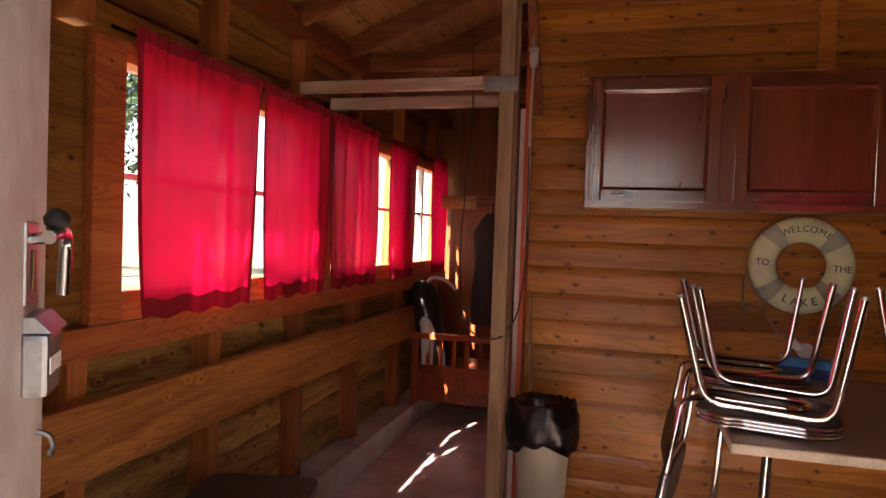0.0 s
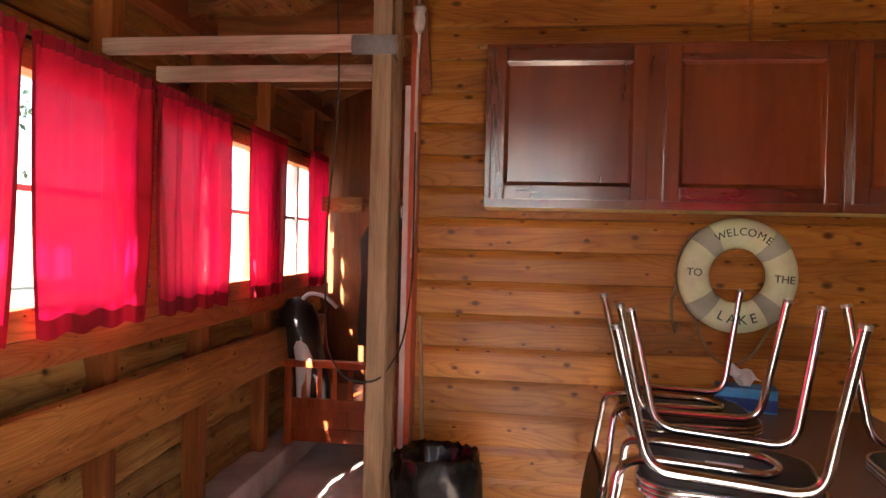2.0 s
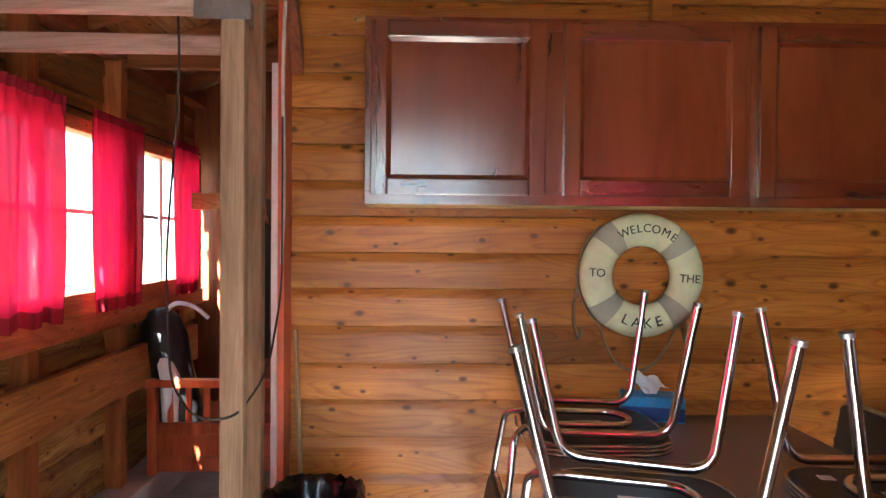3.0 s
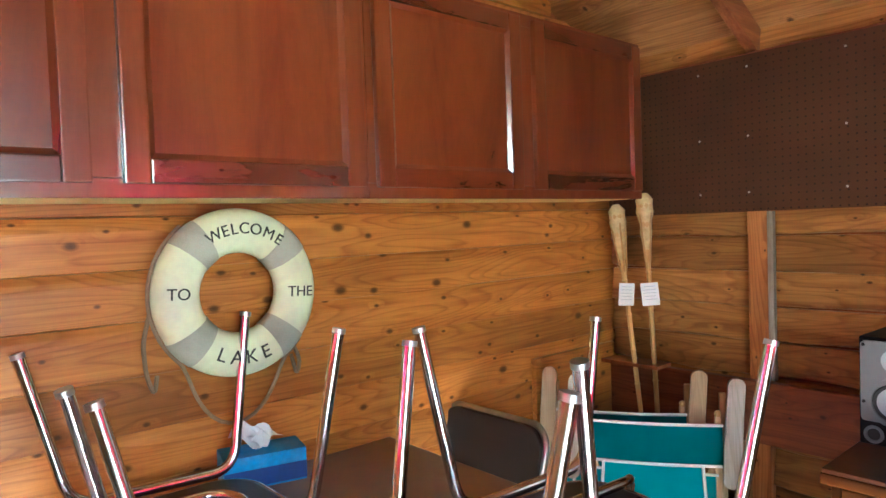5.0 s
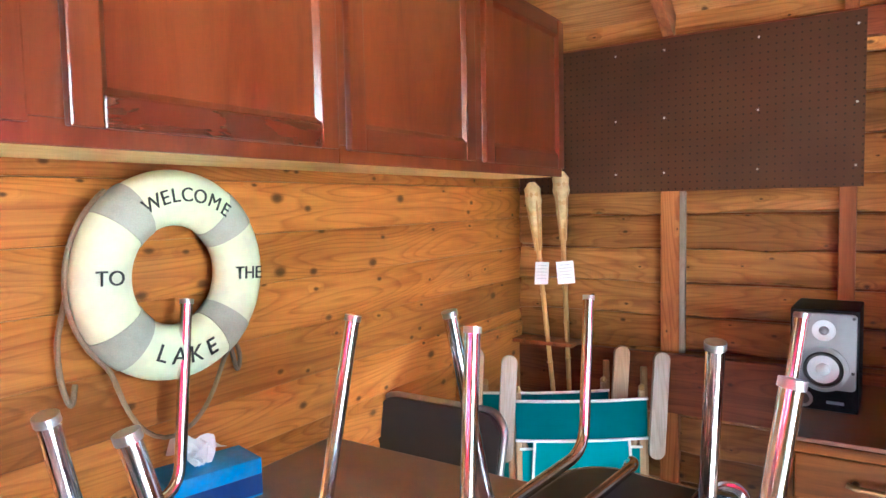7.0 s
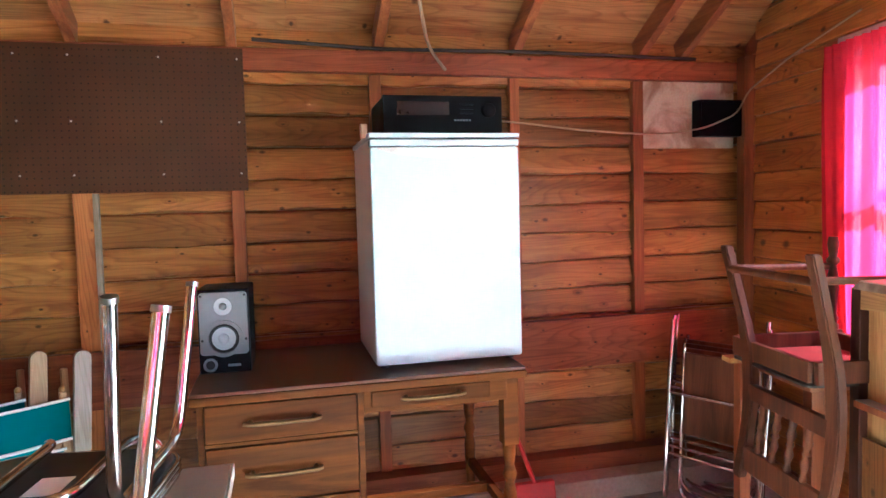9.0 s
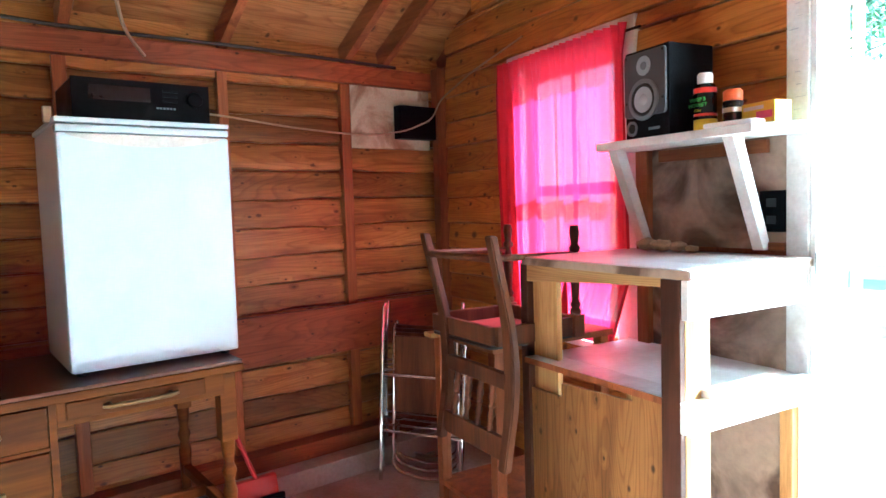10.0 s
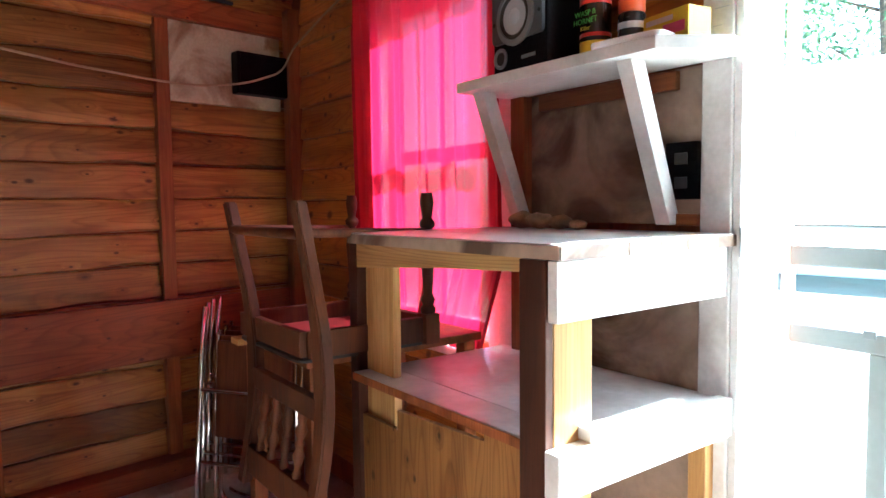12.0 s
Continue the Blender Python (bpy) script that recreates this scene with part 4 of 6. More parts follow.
part("wire", tube([(-0.43, 2.08, 2.2), (-0.42, 2.09, 1.8), (-0.46, 2.10, 1.3), (-0.44, 2.08, 0.98), (-0.36, 2.03, 0.90), (-0.26, 2.03, 0.90), (-0.215, 2.2, 0.98), (-0.22, 2.4, 1.2), (-0.23, 2.45, 1.75)], 0.0035, 6, 0.09), wire_black, cable)

bed = thing("slatted_bench", "red-stained slatted wooden bench end with turned legs", "bench", Matrix.Translation((-1.18, 3.70, 0)))
for x in (0.0, 0.66):
    part("leg", box((x, 0, 0.001), (x + 0.045, 0.045, 0.60), 0.004), red_wood, bed)
part("top_rail", box((-0.02, -0.01, 0.601), (0.73, 0.055, 0.64), 0.006), red_wood, bed)
part("middle_rail", box((0.046, 0.005, 0.36), (0.659, 0.035, 0.42), 0.004), red_wood, bed)
part("end_panel", box((0.046, 0.012, 0.25), (0.659, 0.028, 0.359)), red_wood, bed)
part("bottom_rail", box((0.046, 0.005, 0.17), (0.659, 0.035, 0.249), 0.004), red_wood, bed)
for k in range(6):
    x = 0.10 + k * 0.092
    part("slat", box((x, 0.010, 0.421), (x + 0.028, 0.03, 0.60), 0.002), red_wood, bed)
part("seat", box((0.0, 0.046, 0.30), (0.705, 0.80, 0.34), 0.004), red_wood, bed)
part("leg", box((0.0, 0.75, 0.001), (0.045, 0.80, 0.299), 0.004), red_wood, bed)
part("leg", box((0.66, 0.75, 0.001), (0.705, 0.80, 0.299), 0.004), red_wood, bed)

bag = thing("sports_bag", "black and white long sports bag leaning on the bench", "bag", Matrix.Translation((-1.05, 3.87, 0.341)))
part("body", lathe([(0.02, 0.0), (0.10, 0.01), (0.115, 0.1), (0.11, 0.35), (0.12, 0.5), (0.10, 0.6), (0.05, 0.66), (0.005, 0.67)], pose(0, 0, 0, 6, -10, 0), 20), black_vinyl, bag)
part("side_panel", tube([(-0.03, -0.112, 0.02), (-0.03, -0.125, 0.3), (-0.09, -0.10, 0.5)], 0.045, 10, radii=[0.04, 0.05, 0.045]), bag_white, bag, "white side panel")
part("strap", tube([(-0.10, -0.06, 0.60), (-0.02, -0.10, 0.69), (0.08, -0.09, 0.67), (0.14, -0.05, 0.60)], 0.012, 8, 0.06), bag_white, bag, "white carrying strap")

rack = thing("coat_shelf", "wooden shelf on brackets with dark coats below", "shelf", Matrix.Translation((-1.2, 4.35, 0)))
part("shelf_board", box((0.0, 0.0, 1.60), (0.94, 0.365, 1.63), 0.003), beam_x, rack)
part("end_board", box((0.0, -0.03, 1.53), (0.30, -0.002, 1.63), 0.003), raw_x, rack, "pale fir end board")
part("bracket", prism([(0.0, 1.599), (0.3, 1.599), (0.36, 1.2), (0.31, 1.2)], 0.42, 0.45, "x"), beam_y, rack)
for k, (x, w, zb) in enumerate(((0.38, 0.14, 0.62), (0.54, 0.13, 0.72), (0.70, 0.14, 0.65), (0.84, 0.09, 0.70))):
    c = thing("coat", "dark coat hanging under the shelf", "coat", Matrix.Translation((-1.2 + x, 4.48, 0)), "hanging coats")
    part("garment", lathe([(w * 0.9, zb), (w * 0.95, zb + 0.15), (w * 0.8, 1.1), (w * 0.9, 1.35), (w * 0.4, 1.47), (0.03, 1.50)], Matrix.Diagonal((1, 0.6, 1, 1)), 18), dark_coat, c)
    part("hanger", tube([(0, 0, 1.50), (0, 0, 1.57), (0.02, 0, 1.598)], 0.003, 6, 0.02), steel, c)
ext = thing("red_canister", "red metal canister on the alcove wall", "canister", Matrix.Translation((-0.32, 3.3, 0)))
part("body", lathe([(0.03, 0.90), (0.055, 0.91), (0.058, 1.0), (0.058, 1.2), (0.04, 1.24), (0.015, 1.26)]), red_paint, ext)
part("band", lathe([(0.059, 1.06), (0.0595, 1.06), (0.0595, 1.08), (0.059, 1.08)]), black_plastic, ext)
part("bracket", box((0.03, -0.02, 1.0), (0.069, 0.02, 1.15)), steel, ext)

tub = thing("storage_tub", "dark green plastic storage tub with rounded lid", "tub", Matrix.Translation((-0.93, 1.20, 0)) @ pose(0, 0, 0, 0, 0, 12))
part("body", prism(rounded_rect(0.36, 0.50, 0.05), 0.001, 0.40, "z"), green_plastic, tub)
part("lid", prism(rounded_rect(0.40, 0.54, 0.06), 0.401, 0.44, "z", 0.006), green_plastic, tub)
crate = thing("wire_crate", "black wire mesh crate on the floor", "crate", Matrix.Translation((-0.95, 0.72, 0)))
part("rim", tube([(-0.2, -0.18, 0.40), (0.2, -0.18, 0.40), (0.2, 0.18, 0.40), (-0.2, 0.18, 0.40)], 0.006, 8, closed=True), black_plastic, crate)
grid = []
for k in range(17):
    x = -0.2 + 0.025 * k
    grid.append(tube([(x, -0.18, 0.40), (x, -0.18, 0.006), (x, 0.18, 0.006), (x, 0.18, 0.40)], 0.0022, 5))
for k in range(15):
    y = -0.175 + 0.025 * k
    grid.append(tube([(-0.2, y, 0.40), (-0.2, y, 0.006), (0.2, y, 0.006), (0.2, y, 0.40)], 0.0022, 5))
part("mesh", joined(*grid), black_plastic, crate)

trash = thing("trash_can", "beige plastic trash can lined with a black bag", "trash can", Matrix.Translation((-0.115, 2.42, 0)))
part("can", lathe([(0.10, 0.001), (0.105, 0.005), (0.13, 0.44), (0.13, 0.46)], Matrix.Diagonal((1.0, 0.9, 1, 1)), 24), bin_beige, trash)
bagbm = bmesh.new()
rb = random.Random(5)
ringv = []
for j, (r, z) in enumerate(((0.128, 0.385), (0.158, 0.37), (0.163, 0.42), (0.162, 0.50), (0.156, 0.565), (0.145, 0.578), (0.130, 0.55), (0.10, 0.42), (0.02, 0.33))):
    ringv.append([])
    for k in range(40):
        a = 2 * math.pi * k / 40
        crinkle = 1 + (0.05 * math.sin(7 * a + j) + 0.035 * math.sin(13 * a - 2 * j) + rb.uniform(-0.02, 0.02)) * (0.4 if j == 0 else 1)
        ringv[-1].append(bagbm.verts.new((r * crinkle * math.cos(a), 0.9 * r * crinkle * math.sin(a), z + rb.uniform(-0.012, 0.012) + (0.025 * math.sin(3 * a) if j == 1 else 0))))
for a, b in zip(ringv, ringv[1:]):
    for k in range(40):
        bagbm.faces.new((a[k], a[(k + 1) % 40], b[(k + 1) % 40], b[k]))
bagbm.faces.new(ringv[-1])
part("liner", smooth(bagbm), black_bag, trash, "glossy black bin bag folded over the rim")
stick = solo("wooden_stick", tube([(-0.19, 2.675, 0.03), (-0.232, 2.684, 1.04)], 0.008, 8), tan_wood, "thin wooden stick leaning on the board wall", "stick")

# ------------------------------------------------------------------ wall cabinets
def cabinet(x0, x1, label, doors):
    c = thing("wall_cabinet", label, "cabinet", Matrix(), "wall cabinets")
    y0, z0, z1 = 2.415, 1.475, 2.063
    part("body", joined(box((x0, y0 + 0.019, z0 + 0.012), (x0 + 0.012, Y_N - 0.012, z1)), box((x1 - 0.012, y0 + 0.019, z0 + 0.012), (x1, Y_N - 0.012, z1)), box((x0 + 0.0125, y0 + 0.019, z1 - 0.012), (x1 - 0.0125, Y_N - 0.012, z1)), box((x0 + 0.0125, Y_N - 0.020, z0 + 0.02), (x1 - 0.0125, Y_N - 0.012, z1 - 0.013))), cherry, c)
    part("underside", box((x0, y0 + 0.0195, z0 + 0.001), (x1, Y_N - 0.012, z0 + 0.0115)), pale_ply, c, "raw pale plywood underside")
    part("face_frame", joined(box((x0, y0, z0), (x1, y0 + 0.019, z0 + 0.04), 0.002), box((x0, y0, z1 - 0.04), (x1, y0 + 0.019, z1), 0.002), box((x0, y0, z0 + 0.0402), (x0 + 0.04, y0 + 0.019, z1 - 0.0402), 0.002), box((x1 - 0.04, y0, z0 + 0.0402), (x1, y0 + 0.019, z1 - 0.0402), 0.002), box((doors[0][1] - 0.01, y0, z0 + 0.0402), (doors[1][0] + 0.01, y0 + 0.019, z1 - 0.0402), 0.002)), cherry, c)
    for a, b in doors:
        za, zb, f, s = 1.503, 2.045, y0 - 0.020, 0.052
        d = part("door", box((a + 0.03, y0 - 0.008, za + 0.03), (b - 0.03, y0 - 0.001, zb - 0.03)), cherry, c)
        part("stile", box((a, f, za), (a + s, y0 - 0.001, zb), 0.004), cherry, d)
        part("stile", box((b - s, f, za), (b, y0 - 0.001, zb), 0.004), cherry, d)
        part("rail", box((a + s + 0.0003, f + 0.001, za), (b - s - 0.0003, y0 - 0.001, za + s), 0.004), cherry_x, d)
        part("rail", box((a + s + 0.0003, f + 0.001, zb - s), (b - s - 0.0003, y0 - 0.001, zb), 0.004), cherry_x, d)
        p = bmesh.new()
        q = 0.012
        outer = [(a + s, za + s), (b - s, za + s), (b - s, zb - s), (a + s, zb - s)]
        inner = [(a + s + q, za + s + q), (b - s - q, za + s + q), (b - s - q, zb - s - q), (a + s + q, zb - s - q)]
        vo = [p.verts.new((x, f + 0.002, z)) for x, z in outer]
        vi = [p.verts.new((x, f + 0.011, z)) for x, z in inner]
        p.faces.new(vi)
        for k in range(4):
            p.faces.new((vo[k], vo[(k + 1) % 4], vi[(k + 1) % 4], vi[k]))
        bmesh.ops.recalc_face_normals(p, faces=p.faces[:])
        part("panel", p, cherry, d, "recessed flat panel")
    return c


cabinet(0.033, 1.256, "dark cherry wall cabinet with two recessed-panel doors", ((0.052, 0.601), (0.658, 1.237)))
cabinet(1.2575, 2.526, "dark cherry wall cabinet with two shut doors", ((1.278, 1.837), (1.900, 2.505)))
solo("long_stick", box((-0.01, 2.47, 2.0645), (1.09, 2.485, 2.082), 0.003), raw_x, "long thin fir stick lying on the cabinets", "stick")
piece("gable_stud", box((1.02, 2.655, 2.09), (1.09, 2.69, 2.9), 0.003), pine_x, "short pine stud on the gable above the cabinets", "stud")

# ------------------------------------------------------------------ life ring
RC = Vector((0.985, 2.637, 1.243))
ring = thing("life_ring", "cream life ring with grey bands and black lettering on the wall", "life ring", Matrix.Translation(RC) @ pose(0, 0, 0, 90, 0, 0) @ pose(0, 0, 0, 0, 0, -3.5))
R_MID, R_SEC, FLAT = 0.1605, 0.0575, 0.80


def torus_arc(a0, a1, r, seg=16, steps=60, closed=False):
    bm = bmesh.new()
    rows = []
    count = steps if closed else steps + 1
    for i in range(count):
        a = a0 + (a1 - a0) * i / steps
        rows.append([bm.verts.new(((R_MID + r * math.cos(q)) * math.cos(a), (R_MID + r * math.cos(q)) * math.sin(a), r * FLAT * math.sin(q))) for q in (2 * math.pi * k / seg for k in range(seg))])
    for a, b in list(zip(rows, rows[1:])) + ([(rows[-1], rows[0])] if closed else []):
        for k in range(seg):
            bm.faces.new((a[k], a[(k + 1) % seg], b[(k + 1) % seg], b[k]))
    if not closed:
        bm.faces.new(rows[0])
        bm.faces.new(rows[-1])
    bmesh.ops.recalc_face_normals(bm, faces=bm.faces[:])
    return bm


part("ring_body", smooth(torus_arc(0, 2 * math.pi, R_SEC, 24, 96, True)), ring_cream, ring)
for deg in (45, 135, 225, 315):
    part("band", smooth(torus_arc(radians(deg - 10.5), radians(deg + 10.5), R_SEC + 0.0022, 24, 14)), canvas_grey, ring, "grey canvas band")
for word, mid, spread, flip in (("WELCOME", 90, 74, False), ("LAKE", 270, 56, True)):
    wide = [{"W": 1.35, "M": 1.4, "O": 1.2, "C": 1.05}.get(ch, 0.85) for ch in word]
    bms, run = [], 0.0
    for ch, w in zip(word, wide):
        a = mid + spread * (0.5 - (run + w / 2) / sum(wide)) * (-1 if flip else 1)
        run += w
        m = Matrix.Translation(((R_MID + 0.004) * math.cos(radians(a)), (R_MID + 0.004) * math.sin(radians(a)), R_SEC * FLAT + 0.0004)) @ pose(0, 0, 0, 0, 0, a - 90 + (180 if flip else 0))
        bms.append(moved(letters(ch, 0.041 if not flip else 0.050), m))
    part("lettering", joined(*bms), ink, ring, "black word " + word)
for word, x in (("TO", -R_MID - 0.006), ("THE", R_MID - 0.005)):
    part("lettering", moved(letters(word, 0.040), Matrix.Translation((x, 0.0, R_SEC * FLAT + 0.0004))), ink, ring, "black word " + word)
rad = R_MID + R_SEC + 0.006
rope_pts = []
for k in range(48):
    a = radians(132 + 192 * k / 47)
    slack = 0.0
    for c, amt in ((180, 0.0), (270, 0.115), (0, 0.012), (90, 0.006)):
        d = (math.degrees(a) - c + 180) % 360 - 180
        if abs(d) < 42:
            slack += amt * math.cos(radians(d / 42 * 90)) ** 2
    rope_pts.append(((rad + slack) * math.cos(a), (rad + slack) * math.sin(a), -0.004))
part("grab_rope", tube(rope_pts, 0.005, 7), rope_tan, ring, "thin tan grab rope, sagging below")
part("rope_end", tube([(-0.205, -0.02, -0.03), (-0.225, -0.12, -0.03), (-0.215, -0.20, -0.03), (-0.195, -0.25, -0.03), (-0.19, -0.20, -0.03)], 0.0055, 7, 0.03), rope_tan, ring)
part("rope_end", tube([(0.17, -0.14, -0.03), (0.20, -0.20, -0.03), (0.19, -0.24, -0.03), (0.17, -0.18, -0.03)], 0.0055, 7, 0.03), rope_tan, ring)

# ------------------------------------------------------------------ table and chairs on it
TZ = 0.745
table = thing("dining_table", "brown laminate table with a cream edge and steel legs", "table", Matrix.Translation((1.01, 2.055, 0)))
part("tabletop", box((-0.455, -0.605, TZ - 0.028), (0.455, 0.605, TZ), 0.004), table_brown, table)
part("edge_band", joined(box((-0.461, -0.611, TZ - 0.032), (0.461, -0.6055, TZ - 0.003), 0.002), box((-0.461, 0.6055, TZ - 0.032), (0.461, 0.611, TZ - 0.003), 0.002), box((-0.461, -0.605, TZ - 0.032), (-0.4555, 0.605, TZ - 0.003), 0.002), box((0.4555, -0.605, TZ - 0.032), (0.461, 0.605, TZ - 0.003), 0.002)), table_edge, table)
for sx in (-1, 1):
    for sy in (-1, 1):
        part("leg", tube([(sx * 0.33, sy * 0.45, TZ - 0.029), (sx * 0.37, sy * 0.50, 0.001)], 0.016, 12), chrome, table)

chair = thing("stacking_chair", "chrome tube chair with black vinyl seat, upturned on the table", "chair", pose(0.738, 2.385, TZ + 0.002), "upturned chairs")
part("seat", prism(rounded_rect(0.41, 0.41, 0.10, 0.01, 0), 0.001, 0.045, "z", 0.010), black_vinyl, chair)
band_pts = [(x, y, 0.024) for x, y in rounded_rect(0.422, 0.422, 0.105, 0.01, 0)]
for dz in (-0.012, 0.0, 0.012):
    part("seat_trim", tube([(x, y, z + dz) for x, y, z in band_pts], 0.0062, 8, closed=True), chrome, chair, "ribbed chrome seat edge")
for sy in (-1, 1):
    part("leg_tube", tube([(-0.248, sy * 0.222, 0.408), (-0.17, sy * 0.195, 0.075), (0.19, sy * 0.190, 0.062), (0.252, sy * 0.225, 0.440)], 0.0125, 12, 0.06), chrome, chair)
    part("leg_tip", tube([(-0.2475, sy * 0.2218, 0.404), (-0.250, sy * 0.2226, 0.414)], 0.0142, 12), steel, chair)
    part("leg_tip", tube([(0.2515, sy * 0.2245, 0.436), (0.2535, sy * 0.2255, 0.446)], 0.0142, 12), steel, chair)
part("back_tube", tube([(-0.31, 0.165, -0.36), (-0.265, 0.165, -0.10), (-0.245, 0.12, 0.05), (-0.19, 0.082, 0.066), (0.10, 0.078, 0.060), (0.135, 0.0, 0.060), (0.10, -0.078, 0.060), (-0.19, -0.082, 0.066), (-0.245, -0.12, 0.05), (-0.265, -0.165, -0.10), (-0.31, -0.165, -0.36)], 0.0115, 12, 0.05), chrome, chair, "bent chrome hairpin tube carrying the back")
part("backrest", moved(prism(rounded_rect(0.36, 0.20, 0.07), -0.016, 0.016, "x", 0.006), Matrix.Translation((-0.292, 0, -0.26)) @ pose(0, 0, 0, 0, 10, 0)), black_vinyl, chair)
part("backrest_trim", moved(tube([(0, y, z) for y, z in rounded_rect(0.368, 0.208, 0.072)], 0.006, 8, closed=True), Matrix.Translation((-0.292, 0, -0.26)) @ pose(0, 0, 0, 0, 10, 0)), chrome, chair)
part("paper_tag", box((-0.04, -0.035, 0.0452), (0.05, 0.03, 0.0462)), paper, chair, "white paper tag under the seat")
part("paper_tag", box((0.115, -0.13, 0.0452), (0.15, -0.10, 0.0465)), paper, chair, "small torn paper tag")
copy_thing(chair, pose(0.695, 1.762, TZ + 0.002, 0, 0, -13))
copy_thing(chair, pose(1.322, 1.778, TZ + 0.002, 0, 0, 172.5))

tissue = thing("tissue_box", "blue printed card tissue box with a white tissue pulled up", "tissue box", pose(1.02, 2.615, TZ + 0.001, 0, 0, -14))
part("carton", box((-0.105, -0.055, 0), (0.105, 0.055, 0.085), 0.003), tissue_blue, tissue)
part("side_print", joined(box((-0.104, -0.0562, 0.006), (0.104, -0.0552, 0.05)), box((0.1052, -0.05, 0.006), (0.1062, 0.05, 0.05))), plain("dark_blue_print", (0.01, 0.05, 0.22), 0.5), tissue)
tb = bmesh.new()
for turn, tall, lean in ((0.2, 0.085, -0.03), (1.3, 0.07, 0.02), (2.3, 0.055, -0.015)):
    rows = []
    for j in range(9):
        t = j / 8
        row = []
        for i in range(13):
            q = i / 12 - 0.5
            w = 0.035 + 0.075 * t ** 0.7
            x, y = q * w + lean * t, 0.016 * math.sin(9 * q + 4 * t + turn) * t
            z = 0.084 + tall * t * (1 - 1.1 * abs(q + 0.12) * t) + 0.006 * math.sin(14 * q + 5 * t)
            row.append(tb.verts.new((x * math.cos(turn * 0.5) - y * math.sin(turn * 0.5), x * math.sin(turn * 0.5) * 0.5 + y * math.cos(turn * 0.5), z)))
        rows.append(row)
    for a, b in zip(rows, rows[1:]):
        for i in range(12):
            tb.faces.new((a[i], a[i + 1], b[i + 1], b[i]))
part("tissue", smooth(tb), paper, tissue)

# ------------------------------------------------------------------ folding chair by the table
fold = thing("folding_chair", "dark brown padded folding chair with a metal frame", "chair", pose(1.72, 2.50, 0))
part("backrest", moved(prism(rounded_rect(0.44, 0.235, 0.07), -0.014, 0.014, "x", 0.005), Matrix.Translation((0.02, 0, 0.665)) @ pose(0, 0, 0, 0, 10, 0)), black_vinyl, fold)
part("frame", tube([(-0.16, 0.20, 0.012), (-0.03, 0.215, 0.45), (0.045, 0.225, 0.74), (0.055, 0.19, 0.782), (0.055, -0.19, 0.782), (0.045, -0.225, 0.74), (-0.03, -0.215, 0.45), (-0.16, -0.20, 0.012)], 0.011, 10, 0.05), steel, fold)
part("rear_leg", tube([(0.22, 0.19, 0.012), (-0.05, 0.19, 0.42)], 0.010, 10), steel, fold)
part("rear_leg", tube([(0.22, -0.19, 0.012), (-0.05, -0.19, 0.42)], 0.010, 10), steel, fold)
part("seat", moved(prism(rounded_rect(0.38, 0.36, 0.06), 0.42, 0.455, "z", 0.006), Matrix.Translation((-0.14, 0, 0))), black_vinyl, fold)

# ------------------------------------------------------------------ north-east corner
peg = thing("pegboard", "dark brown perforated hardboard screwed to the studs", "pegboard")
part("sheet", box((2.6660, 1.437, 1.411), (2.6715, 2.662, 1.972)), peg_m, peg)
for y in (2.25, 2.067, 1.75, 1.46):
    for z in (1.48, 1.683, 1.93):
        part("screw", lathe([(0.004, 0), (0.0042, 0.001), (0.003, 0.0018)], Matrix.Translation((2.6660, y, z)) @ pose(0, 0, 0, 0, -90, 0), 8), steel, peg)
corner_board = piece("corner_panel", box((2.166, 2.665, 0.1), (2.68, 2.689, 0.875), 0.003), pine_x, "wide pine panel boxed into the corner", "panel")
ledge = piece("corner_ledge", box((2.58, 2.40, 0.80), (2.684, 2.664, 0.815), 0.003), stud_z, "small grey ledge in the corner", "ledge")


def torch(foot, top, seed):
    f, tp = Vector(foot), Vector(top)
    ob = thing("bamboo_torch", "bamboo garden torch in clear wrap with a paper tag", "torch", Matrix.Translation(f) @ (tp - f).to_track_quat("Z", "X").to_matrix().to_4x4(), "garden torches")
    h = (tp - f).length
    prof = []
    for k in range(9):
        z = (h - 0.16) * k / 8
        prof += [(0.0095, z), (0.0125, z + 0.006), (0.0095, z + 0.012)]
    part("pole", lathe(prof, Matrix(), 12), bamboo, ob)
    part("head", lathe([(0.011, h - 0.20), (0.016, h - 0.17), (0.026, h - 0.07), (0.031, h - 0.055), (0.031, h - 0.01), (0.022, h)], Matrix(), 14), bamboo, ob)
    part("wrap", lathe([(0.014, h - 0.21), (0.024, h - 0.14), (0.021, h - 0.11), (0.035, h - 0.06), (0.031, h - 0.035), (0.035, h - 0.012), (0.014, h + 0.015)], Matrix(), 9), clear_wrap, ob, "crumpled clear plastic wrap")
    for k in range(4):
        a = k * 1.57 + 0.4
        part("split_cane", tube([(0.012 * math.cos(a), 0.012 * math.sin(a), h - 0.26), (0.030 * math.cos(a), 0.030 * math.sin(a), h - 0.06)], 0.004, 6), bamboo, ob)
    return ob, h


